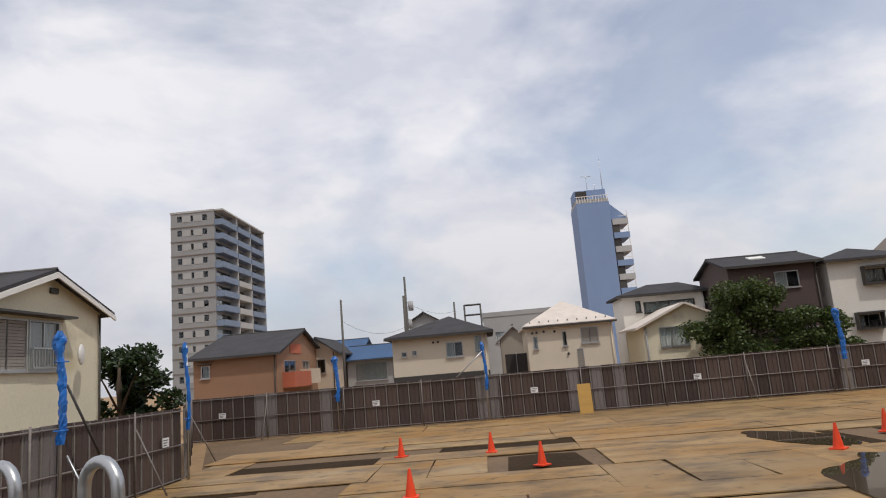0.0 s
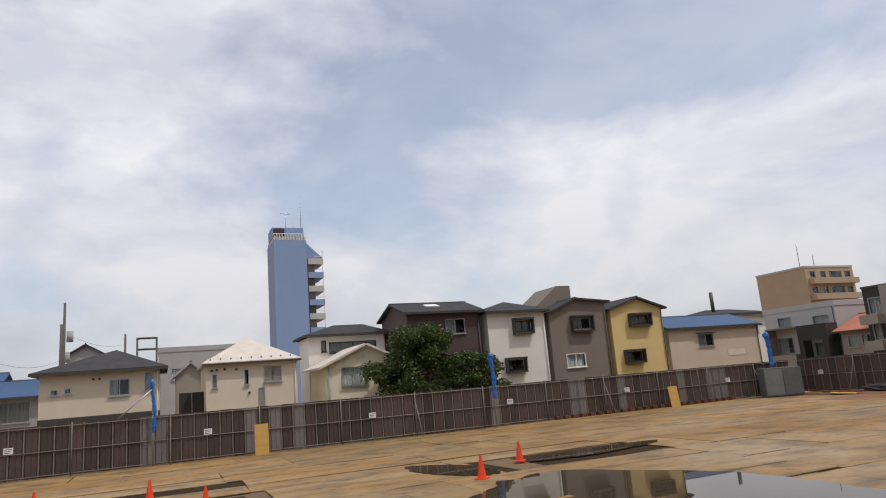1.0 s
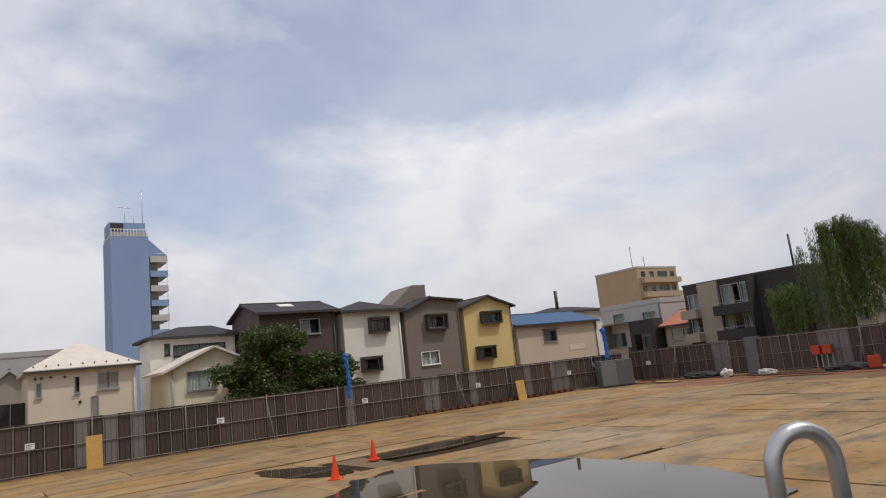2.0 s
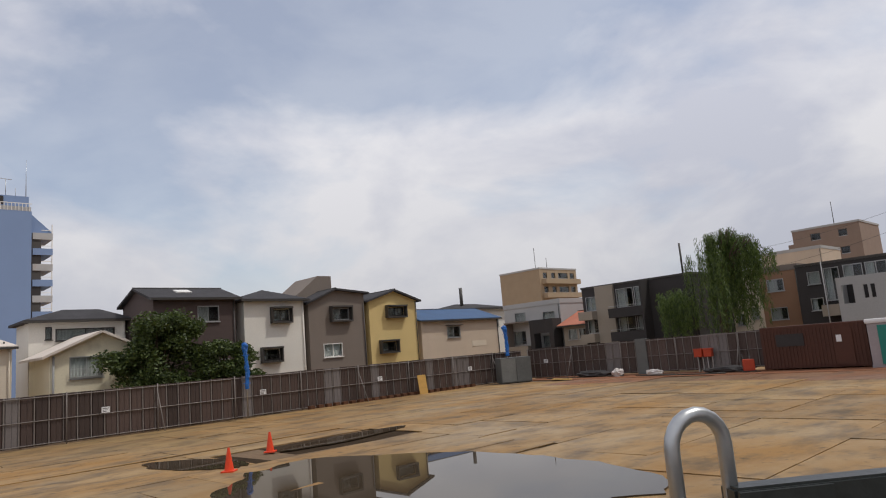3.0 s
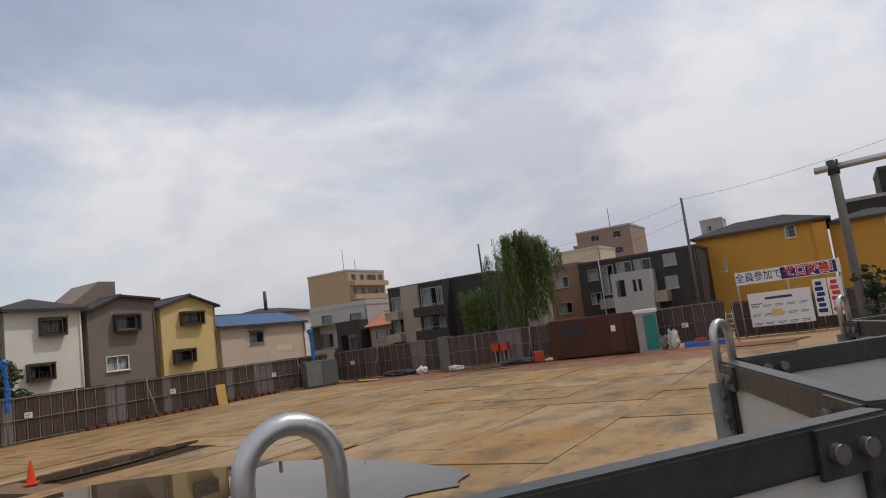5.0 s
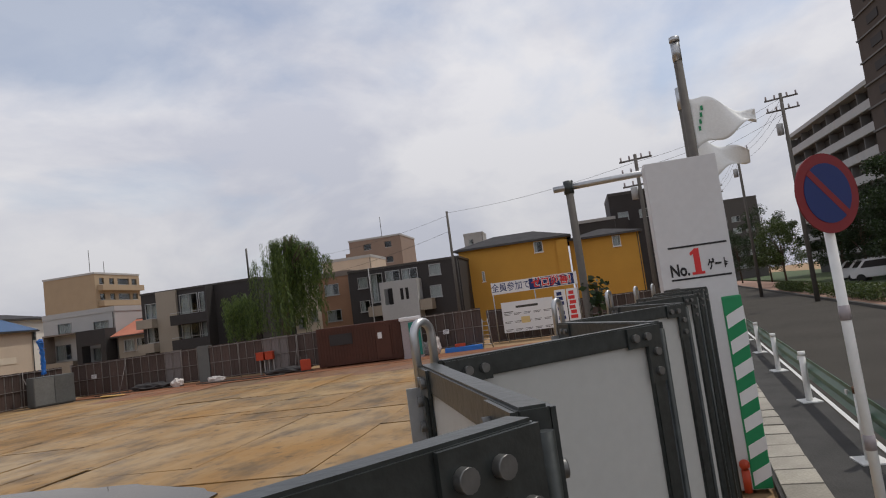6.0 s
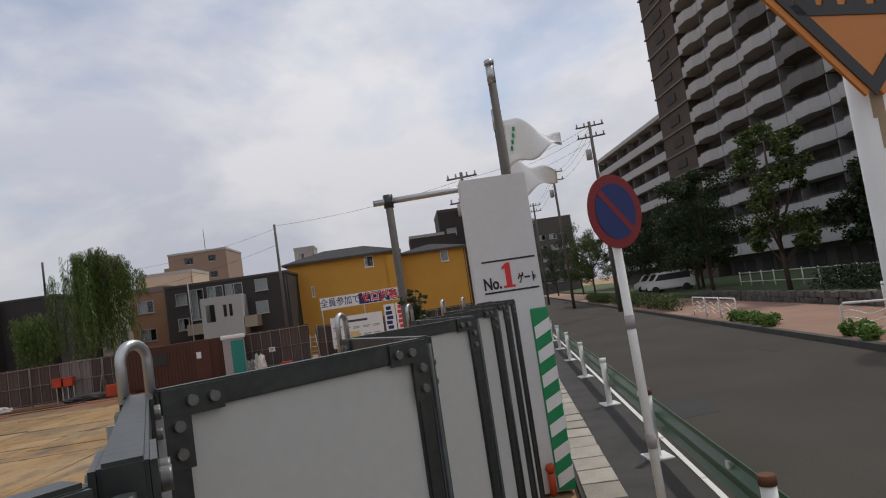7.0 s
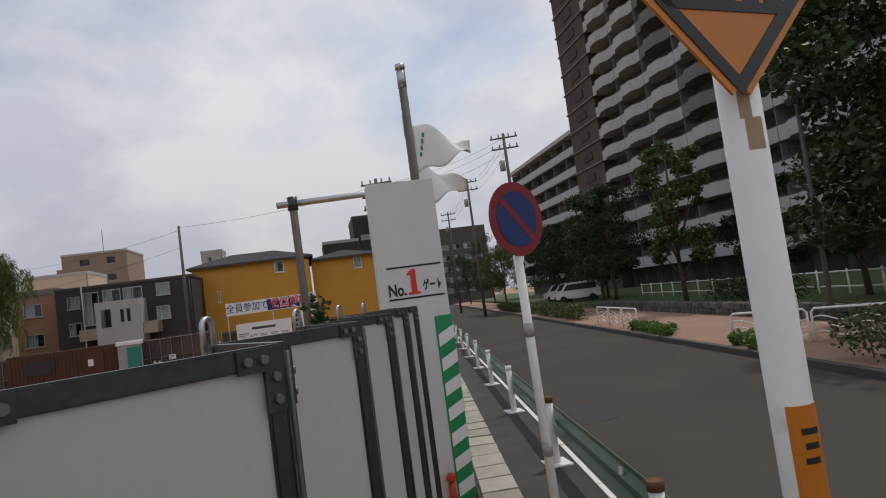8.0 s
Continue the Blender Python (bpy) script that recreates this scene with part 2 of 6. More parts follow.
def plate_mat(name, pale, orange, mud):
    """Steel plates under dried mud: broad stains over all plates, streaks along them, a slightly different tone on each."""
    m = bpy.data.materials.new(name)
    m.use_nodes = True
    t = m.node_tree
    p = t.nodes["Principled BSDF"]
    geo, info = t.nodes.new("ShaderNodeNewGeometry"), t.nodes.new("ShaderNodeObjectInfo")

    def noise_at(scale, stretch, detail=6):
        mp, n = t.nodes.new("ShaderNodeMapping"), t.nodes.new("ShaderNodeTexNoise")
        mp.inputs["Scale"].default_value = stretch
        n.inputs["Scale"].default_value, n.inputs["Detail"].default_value, n.inputs["Roughness"].default_value = scale, detail, 0.62
        t.links.new(geo.outputs["Position"], mp.inputs[0])
        t.links.new(mp.outputs[0], n.inputs["Vector"])
        return n.outputs["Fac"]

    def ramp(value, lo, hi):
        r = t.nodes.new("ShaderNodeMapRange")
        r.inputs["From Min"].default_value, r.inputs["From Max"].default_value = lo, hi
        t.links.new(value, r.inputs["Value"])
        return r.outputs[0]

    def mixed(fac, a, b):
        x = t.nodes.new("ShaderNodeMix")
        x.data_type = "RGBA"
        t.links.new(fac, x.inputs["Factor"])
        for key, v in (("A", a), ("B", b)):
            if isinstance(v, tuple):
                x.inputs[key].default_value = (*v, 1)
            else:
                t.links.new(v, x.inputs[key])
        return x.outputs["Result"]

    broad, streak, spots = noise_at(0.16, (1, 1.5, 1)), noise_at(0.75, (0.75, 1.35, 1)), noise_at(2.6, (1, 1, 1), 8)
    c = mixed(ramp(broad, 0.38, 0.62), pale, orange)
    c = mixed(ramp(streak, 0.47, 0.68), c, mud)
    c = mixed(ramp(spots, 0.56, 0.74), c, tuple(v * 0.62 for v in mud))
    tone = t.nodes.new("ShaderNodeMapRange")
    tone.inputs["To Min"].default_value, tone.inputs["To Max"].default_value = 0.86, 1.12
    t.links.new(info.outputs["Random"], tone.inputs["Value"])
    sc = t.nodes.new("ShaderNodeVectorMath")
    sc.operation = "SCALE"
    t.links.new(c, sc.inputs[0])
    t.links.new(tone.outputs[0], sc.inputs["Scale"])
    t.links.new(sc.outputs[0], p.inputs["Base Color"])
    rg = t.nodes.new("ShaderNodeMapRange")
    rg.inputs["From Min"].default_value, rg.inputs["From Max"].default_value = 0.35, 0.65
    rg.inputs["To Min"].default_value, rg.inputs["To Max"].default_value = 0.42, 0.85
    t.links.new(broad, rg.inputs["Value"])
    t.links.new(rg.outputs[0], p.inputs["Roughness"])
    b = t.nodes.new("ShaderNodeBump")
    b.inputs["Strength"].default_value, b.inputs["Distance"].default_value = 0.25, 0.02
    t.links.new(spots, b.inputs["Height"])
    t.links.new(b.outputs[0], p.inputs["Normal"])
    return m


M["plate"] = plate_mat("mud-stained steel plate", (0.335, 0.22, 0.095), (0.285, 0.152, 0.043), (0.125, 0.08, 0.036))
M["plate_rust"] = plate_mat("reddish rusty steel plate", (0.22, 0.12, 0.064), (0.24, 0.098, 0.038), (0.12, 0.06, 0.032))


def leaf_mat(name, a, b):
    m = bpy.data.materials.new(name)
    m.use_nodes = True
    t = m.node_tree
    p = t.nodes["Principled BSDF"]
    geo, ramp = t.nodes.new("ShaderNodeNewGeometry"), t.nodes.new("ShaderNodeValToRGB")
    ramp.color_ramp.elements[0].color, ramp.color_ramp.elements[1].color = (*a, 1), (*b, 1)
    t.links.new(geo.outputs["Random Per Island"], ramp.inputs[0])
    t.links.new(ramp.outputs[0], p.inputs["Base Color"])
    p.inputs["Roughness"].default_value = 0.55
    trans, ad = t.nodes.new("ShaderNodeBsdfTranslucent"), t.nodes.new("ShaderNodeMixShader")
    t.links.new(ramp.outputs[0], trans.inputs["Color"])
    ad.inputs[0].default_value = 0.25
    t.links.new(p.outputs[0], ad.inputs[1])
    t.links.new(trans.outputs[0], ad.inputs[2])
    t.links.new(ad.outputs[0], t.nodes["Material Output"].inputs["Surface"])
    return m


LEAF = leaf_mat("broad leaf green", (0.022, 0.040, 0.009), (0.105, 0.145, 0.032))
LEAF_DARK = leaf_mat("dark leaf green", (0.010, 0.022, 0.006), (0.034, 0.062, 0.014))
# lighter greens put the sun on the low ground cover into the colour
LEAF_SUNLIT = leaf_mat("sunlit leaf green", (0.06, 0.12, 0.02), (0.16, 0.26, 0.05))
LEAF_WILLOW = leaf_mat("willow leaf green", (0.024, 0.05, 0.009), (0.13, 0.19, 0.036))


# ---- building helpers ----
def box(bm, x0, x1, y0, y1, z0, z1, bevel=0.0, slot=0):
    v = [bm.verts.new((x, y, z)) for z in (z0, z1) for y in (y0, y1) for x in (x0, x1)]
    fs = [bm.faces.new([v[i] for i in q]) for q in ((0, 2, 3, 1), (4, 5, 7, 6), (0, 1, 5, 4), (2, 6, 7, 3), (0, 4, 6, 2), (1, 3, 7, 5))]
    for fc in fs:
        fc.material_index = slot
    if bevel:
        bmesh.ops.bevel(bm, geom=list({e for fc in fs for e in fc.edges}), offset=bevel, segments=2, affect="EDGES", profile=0.7)


def prism(bm, outline, y0, y1, slot=0):
    """An outline in x and z, pushed from y0 to y1."""
    a, b = [bm.verts.new((x, y0, z)) for x, z in outline], [bm.verts.new((x, y1, z)) for x, z in outline]
    fs = [bm.faces.new(a), bm.faces.new(b[::-1])]
    n = len(a)
    for i in range(n):
        fs.append(bm.faces.new((a[i], b[i], b[(i + 1) % n], a[(i + 1) % n])))
    for fc in fs:
        fc.material_index = slot
    bmesh.ops.recalc_face_normals(bm, faces=fs)


def slab(bm, outline, z0, z1):
    """An outline in x and y, pushed from z0 to z1."""
    a, b = [bm.verts.new((x, y, z0)) for x, y in outline], [bm.verts.new((x, y, z1)) for x, y in outline]
    fs = [bm.faces.new(a[::-1]), bm.faces.new(b)]
    n = len(a)
    for i in range(n):
        fs.append(bm.faces.new((a[i], a[(i + 1) % n], b[(i + 1) % n], b[i])))
    bmesh.ops.recalc_face_normals(bm, faces=fs)


def tube(bm, pts, r0, r1=None, sides=10, cap=True, smooth=True):
    """A round bar along points, its radius going from r0 to r1."""
    r1 = r0 if r1 is None else r1
    pts = [Vector(p) for p in pts]
    rings = []
    side = None
    for i, p in enumerate(pts):
        d = (pts[min(i + 1, len(pts) - 1)] - pts[max(i - 1, 0)]).normalized()
        if side is None:
            side = d.cross(Vector((0, 0, 1)) if abs(d.z) < 0.9 else Vector((1, 0, 0))).normalized()
        side = (side - d * side.dot(d)).normalized()
        up = d.cross(side)
        r = r0 + (r1 - r0) * i / max(len(pts) - 1, 1)
        rings.append([bm.verts.new(p + r * (math.cos(2 * math.pi * k / sides) * side + math.sin(2 * math.pi * k / sides) * up)) for k in range(sides)])
    for a, b in zip(rings, rings[1:]):
        for k in range(sides):
            bm.faces.new((a[k], b[k], b[(k + 1) % sides], a[(k + 1) % sides])).smooth = smooth
    if cap:
        bm.faces.new(rings[0])
        bm.faces.new(rings[-1][::-1])


def part(name, bm, material, parent=None, label="", place=None):
    """Links a bmesh as one mesh object, under a thing or a part."""
    me = bpy.data.meshes.new(name)
    bmesh.ops.recalc_face_normals(bm, faces=bm.faces)
    bm.to_mesh(me)
    bm.free()
    for m in material if isinstance(material, (list, tuple)) else (material,):
        me.materials.append(m)
    ob = new(name, me)
    if parent is not None:
        ob.parent = parent
    if place is not None:
        ob.matrix_basis = place
    if label:
        ob["label"] = label
    return ob


def box_part(name, dims, material, parent, label="", bevel=0.0, place=None):
    bm = bmesh.new()
    box(bm, *dims, bevel=bevel)
    return part(name, bm, material, parent, label, place)


def tube_part(name, pts, r, material, parent, label="", r1=None, sides=10):
    bm = bmesh.new()
    tube(bm, pts, r, r1, sides)
    return part(name, bm, material, parent, label)


def thing(name, m, label, category, group="", kind=""):
    ob = new(name)
    ob.empty_display_size = 0.3
    ob.matrix_basis = m
    return tagged(ob, label, category, group, kind)


def lettering(name, text, size, material, parent, m, label="", bold=0.0, stretch=1.0):
    cu = bpy.data.curves.new(name, "FONT")
    cu.body, cu.size, cu.extrude, cu.offset = text, size, 0.002, bold
    cu.align_x, cu.align_y = "CENTER", "CENTER"
    cu.materials.append(material)
    tmp = new(name, cu)
    dg = bpy.context.evaluated_depsgraph_get()
    me = bpy.data.meshes.new_from_object(tmp.evaluated_get(dg))
    bpy.data.objects.remove(tmp)
    bpy.data.curves.remove(cu)
    me.materials.clear()
    me.materials.append(material)
    ob = new(name, me)
    ob.parent, ob.matrix_basis = parent, m @ Matrix.Diagonal((stretch, 1, 1, 1))
    if label:
        ob["label"] = label
    return ob


# ---- the setting: ground, road, pavements ----
bm = bmesh.new()
slab(bm, [(-2500, -2500), (2500, -2500), (2500, 2500), (-2500, 2500)], -0.5, 0.0)
ground = tagged(part("ground", bm, M["ground"]), "compacted brown earth of a cleared building site", "ground", kind="structure")

ROAD = 0.12  # the street lies a little higher than the site


def along(x, offset):
    """A point beside the street, whose near pavement edge runs through (0, -1.1) and falls away to the right."""
    return (x, -1.1 - 0.156 * x - offset)


def strip_slab(name, x0, x1, o0, o1, z0, z1, material, label, category):
    bm = bmesh.new()
    slab(bm, [along(x0, o1), along(x1, o1), along(x1, o0), along(x0, o0)], z0, z1)
    return tagged(part(name, bm, material), label, category, kind="structure")


strip_slab("pavement", -60, 260, -0.5, 0.86, 0.002, ROAD - 0.02, M["walk_asphalt"], "dark stained asphalt pavement beside the street", "pavement")
road = strip_slab("road", -60, 260, 0.86, 6.8, 0.002, ROAD - 0.03, M["asphalt"], "worn grey asphalt street", "road")
strip_slab("road_line", -60, 120, 0.90, 0.97, ROAD - 0.03, ROAD - 0.024, M["paint_white"], "white painted edge line on the street", "road marking")
strip_slab("kerb", -60, 260, 6.8, 7.0, 0.002, ROAD + 0.12, M["kerb_dark"], "dark concrete kerb along the far pavement", "kerb")
strip_slab("far_pavement", -60, 260, 7.0, 11.5, 0.002, ROAD + 0.10, M["brickpave"], "reddish brick pavement across the street", "pavement")
strip_slab("lawn", -60, 260, 11.6, 30.0, 0.002, ROAD + 0.35, M["grass"], "planted strip before the apartment block", "ground")
bm = bmesh.new()
slab(bm, [(11.6, -4.45), (13.4, -4.7), (13.1, -5.4), (11.7, -5.12)], ROAD - 0.03, ROAD - 0.026)
tagged(part("road_patch", bm, M["asphalt_dark"]), "dark square asphalt patch in the street", "road patch", kind="structure")
bm = bmesh.new()
slab(bm, [along(17.0, 5.3), along(18.2, 5.3), along(18.0, 5.5), along(17.1, 5.55)], ROAD - 0.03, ROAD - 0.026)
tagged(part("road_patch", bm, M["asphalt_dark"]), "small dark stain patch in the street", "road patch", kind="structure")


# ---- houses ----
def wall_with_holes(bm, w, h, holes, y0, y1, x_off=0.0):
    """A wall of one connected mesh, from y0 to y1, with openings (x, z, width, height) right through it."""
    xs = sorted({0.0, w, *[v for a in holes for v in (a[0], a[0] + a[2])]})
    zs = sorted({0.0, h, *[v for a in holes for v in (a[1], a[1] + a[3])]})
    nx, nz, made = len(xs) - 1, len(zs) - 1, {}

    def full(i, k):
        if not (0 <= i < nx and 0 <= k < nz):
            return False
        cx, cz = (xs[i] + xs[i + 1]) / 2, (zs[k] + zs[k + 1]) / 2
        return not any(a[0] < cx < a[0] + a[2] and a[1] < cz < a[1] + a[3] for a in holes)

    def vert(i, k, y):
        if (i, k, y) not in made:
            made[i, k, y] = bm.verts.new((x_off + xs[i], y, zs[k]))
        return made[i, k, y]

    for i in range(nx):
        for k in range(nz):
            if not full(i, k):
                continue
            bm.faces.new([vert(*q, y0) for q in ((i, k), (i + 1, k), (i + 1, k + 1), (i, k + 1))])
            bm.faces.new([vert(*q, y1) for q in ((i, k), (i, k + 1), (i + 1, k + 1), (i + 1, k))])
            for di, dk, p, q in ((-1, 0, (i, k), (i, k + 1)), (1, 0, (i + 1, k + 1), (i + 1, k)), (0, -1, (i + 1, k), (i, k)), (0, 1, (i, k + 1), (i + 1, k + 1))):
                if not full(i + di, k + dk):
                    bm.faces.new((vert(*p, y0), vert(*q, y0), vert(*q, y1), vert(*p, y1)))


def window(parent, x, z, w, h, style="sliding", frame_mat=None, y=0.0, curtain=True):
    """A window in a wall's opening: frame, panes, sill, and where the house has them a hood, rails or a shutter."""
    fm = frame_mat or M["alu"]
    t = 0.05 if min(w, h) > 0.5 else 0.035
    bm = bmesh.new()
    for d in ((x, x + w, z, z + t), (x, x + w, z + h - t, z + h), (x, x + t, z + t, z + h - t), (x + w - t, x + w, z + t, z + h - t)):
        box(bm, d[0], d[1], y - 0.03, y + 0.06, d[2], d[3])
    if w > 0.9:
        box(bm, x + w / 2 - 0.025, x + w / 2 + 0.025, y, y + 0.05, z + t, z + h - t)
    win = part("window", bm, fm, parent)
    if style == "shutter":
        bm = bmesh.new()
        n = max(4, int(h / 0.09))
        for i in range(n):
            za = z + t + (h - 2 * t) * i / n
            box(bm, x + t, x + w - t, y + 0.0, y + 0.02, za, za + (h - 2 * t) / n - 0.012)
        part("shutter", bm, M["shutter"], win, "closed roller shutter")
    else:
        for xa, xb in ((x + t, x + w / 2 - 0.025), (x + w / 2 + 0.025, x + w - t)) if w > 0.9 else ((x + t, x + w - t),):
            pane = box_part("pane", (xa, xb, y + 0.02, y + 0.03, z + t, z + h - t), GLASS, win)
            pane.visible_shadow = False
        if curtain:
            lo, hi = (x + t, x + w * random.uniform(0.35, 0.62)) if random.random() < 0.6 else (x + t, x + w - t)
            bm = bmesh.new()
            n = max(4, int((hi - lo) / 0.08))
            prism_pts = [(lo + (hi - lo) * i / n, y + 0.13 + 0.02 * (i % 2)) for i in range(n + 1)]
            slab(bm, prism_pts + [(a, b + 0.012) for a, b in prism_pts[::-1]], z + 0.06, z + h - 0.05)
            part("curtain", bm, M["curtain"], win, "pale curtain behind the pane")
    box_part("sill", (x - 0.05, x + w + 0.05, y - 0.1, y - 0.032, z - 0.05, z), fm, win)
    if style == "bay":
        bm = bmesh.new()
        box(bm, x - 0.14, x + w + 0.14, y - 0.42, y - 0.002, z + h + 0.06, z + h + 0.17)
        box(bm, x - 0.14, x + w + 0.14, y - 0.36, y - 0.002, z - 0.16, z - 0.055)
        box(bm, x - 0.14, x - 0.07, y - 0.36, y - 0.002, z - 0.055, z + h + 0.06)
        box(bm, x + w + 0.07, x + w + 0.14, y - 0.36, y - 0.002, z - 0.055, z + h + 0.06)
        for i in range(7):
            xx = x - 0.05 + (w + 0.1) * i / 6
            box(bm, xx - 0.012, xx + 0.012, y - 0.35, y - 0.33, z - 0.055, z + 0.32)
        part("window_guard", bm, M["trim_dark"], win, "dark projecting window guard with hood")
    elif style == "hood":
        box_part("hood", (x - 0.12, x + w + 0.12, y - 0.3, y - 0.002, z + h + 0.05, z + h + 0.1), M["trim_dark"], win)
    elif style == "rail":
        bm = bmesh.new()
        for zz in (z + 0.05, z + h * 0.42):
            box(bm, x, x + w, y - 0.16, y - 0.13, zz, zz + 0.04)
        for i in range(12):
            xx = x + w * i / 11
            box(bm, xx - 0.012, xx + 0.012, y - 0.155, y - 0.135, z + 0.09, z + h * 0.42)
        part("window_rail", bm, M["alu"], win, "low railing before the window")
    return win


def hip_roof(bm, w, d, z, rise, over, ridge=0.0, peak=None):
    cx = w / 2 if peak is None else peak
    a = [bm.verts.new(p) for p in ((-over, -over, z), (w + over, -over, z), (w + over, d + over, z), (-over, d + over, z))]
    b = [bm.verts.new(v.co + Vector((0, 0, 0.14))) for v in a]
    r0, r1 = bm.verts.new((cx - ridge / 2, d / 2, z + rise)), bm.verts.new((cx + ridge / 2, d / 2, z + rise))
    bm.faces.new(a[::-1])
    for i in range(4):
        bm.faces.new((a[i], a[(i + 1) % 4], b[(i + 1) % 4], b[i]))
    bm.faces.new((b[0], b[1], r1, r0))
    bm.faces.new((b[1], b[2], r1))
    bm.faces.new((b[2], b[3], r0, r1))
    bm.faces.new((b[3], b[0], r0))


def gable_slope(bm, p_eave, p_ridge, lo, hi, axis, thick=0.13):
    """One slope from eave to ridge (each: across, z), from lo to hi along the ridge's axis."""
    (a, za), (b, zb) = p_eave, p_ridge
    pts = [(a, za), (b, zb), (b, zb + thick), (a, za + thick)]
    if axis == "y":
        prism(bm, pts, lo, hi)
    else:
        n0 = [bm.verts.new((lo, c, z)) for c, z in pts]
        n1 = [bm.verts.new((hi, c, z)) for c, z in pts]
        fs = [bm.faces.new(n0), bm.faces.new(n1[::-1])]
        fs += [bm.faces.new((n0[i], n1[i], n1[(i + 1) % 4], n0[(i + 1) % 4])) for i in range(4)]
        bmesh.ops.recalc_face_normals(bm, faces=fs)


def house(name, m, w, d, h, roof, rise, wall, roof_mat, label, front=(), left=(), right=(), over=0.4, ridge_x=None, band=None, trim=None, category="house", parapet=0.3, right_up=0.0):
    """A house with its front towards local -y; windows: (x, z, width, height, style)."""
    ob = thing(name, m, label, category)
    t = 0.16
    bm = bmesh.new()
    wall_with_holes(bm, w, h, front, 0, t)
    rx = w / 2 if ridge_x is None else ridge_x
    wf = part("wall", bm, M[wall], ob)
    box_part("wall", (0, w, d - t, d, 0, h), M[wall], ob)
    if roof == "gable_front":
        for ya in (0, d - t):
            bm = bmesh.new()
            prism(bm, [(0, h), (w, h), (w, h + right_up), (rx, h + rise)] if right_up else [(0, h), (w, h), (rx, h + rise)], ya, ya + t)
            part("gable", bm, M[wall], ob)
    if right_up:
        box_part("wall", (w - t, w, t, d - t, h, h + right_up), M[wall], ob)
    for side, wins in ((0, left), (1, right)):
        bm = bmesh.new()
        wall_with_holes(bm, d - 2 * t, h, wins, 0, t)
        place = pose(0, d - t, 0, 0, 0, -90) if side == 0 else pose(w, t, 0, 0, 0, 90)
        sw = part("wall", bm, M[wall], ob, place=place)
        if roof == "gable_side":
            bm = bmesh.new()
            prism(bm, [(-t, h), (d - t, h), (d / 2 - t, h + rise)], 0, t)
            part("gable", bm, M[wall], ob, place=place)
        for wd in wins:
            window(sw, *wd[:4], style=wd[4] if len(wd) > 4 else "sliding", curtain=False)
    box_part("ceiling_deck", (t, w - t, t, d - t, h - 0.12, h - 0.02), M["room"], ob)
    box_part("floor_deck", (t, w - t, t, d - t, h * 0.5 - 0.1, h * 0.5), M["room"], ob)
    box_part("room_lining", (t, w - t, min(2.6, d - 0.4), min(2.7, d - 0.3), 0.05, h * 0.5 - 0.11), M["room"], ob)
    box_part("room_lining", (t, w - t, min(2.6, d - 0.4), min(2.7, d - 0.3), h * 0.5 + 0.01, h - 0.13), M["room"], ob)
    for wd in front:
        window(wf, *wd[:4], style=wd[4] if len(wd) > 4 else "sliding", frame_mat=M["trim_dark"] if trim == "dark" else M["trim_white"] if (len(wd) > 4 and wd[4] == "whiteframe") else None)
    bm = bmesh.new()
    if roof == "hip":
        hip_roof(bm, w, d, h, rise, over, ridge=max(0.0, w - d), peak=ridge_x)
    elif roof == "gable_front":
        k = rise / rx
        gable_slope(bm, (-over, h - over * k), (rx, h + rise), -over, d + over, "y")
        k = (rise - right_up) / (w - rx)
        gable_slope(bm, (w + over, h + right_up - over * k), (rx, h + rise), -over, d + over, "y")
    elif roof == "gable_side":
        k = rise / (d / 2)
        gable_slope(bm, (-over, h - over * k), (d / 2, h + rise), -over, w + over, "x")
        gable_slope(bm, (d + over, h - over * k), (d / 2, h + rise), -over, w + over, "x")
    elif roof == "mono":
        gable_slope(bm, (-over, h), (d + over, h + rise), -over, w + over, "x")
    else:
        box(bm, -0.05, w + 0.05, -0.05, d + 0.05, h, h + 0.12)
        for dd in ((-0.05, w + 0.05, -0.05, 0.1), (-0.05, w + 0.05, d - 0.1, d + 0.05), (-0.05, 0.1, 0.1, d - 0.1), (w - 0.1, w + 0.05, 0.1, d - 0.1)):
            box(bm, *dd, h + 0.12, h + 0.12 + parapet)
    part("roof", bm, M[roof_mat], ob)
    if roof == "gable_side":
        tube_part("ridge_cap", [(-over, d / 2, h + rise + 0.13), (w + over, d / 2, h + rise + 0.13)], 0.06, M["trim_dark"], ob, sides=6)
    elif roof == "gable_front":
        tube_part("ridge_cap", [(rx, -over, h + rise + 0.12), (rx, d + over, h + rise + 0.12)], 0.06, M["trim_dark"], ob, sides=6)
    if roof in ("hip", "gable_side", "mono"):
        gz = h - (over * rise / (d / 2) if roof == "gable_side" else 0)
        box_part("gutter", (-over, w + over, -over - 0.1, -over - 0.003, gz - 0.02, gz + 0.09), M["trim_dark"], ob)
    tube_part("downpipe", [(w - 0.12, -0.06, 0.0), (w - 0.12, -0.06, h - 0.05)], 0.035, M[wall] if wall in ("white", "beige") else M["trim_dark"], ob, sides=6)
    if band:
        box_part("plinth_band", (-0.02, w + 0.02, -0.03, -0.003, 0.0, band), M["trim_dark"], ob)
    return ob


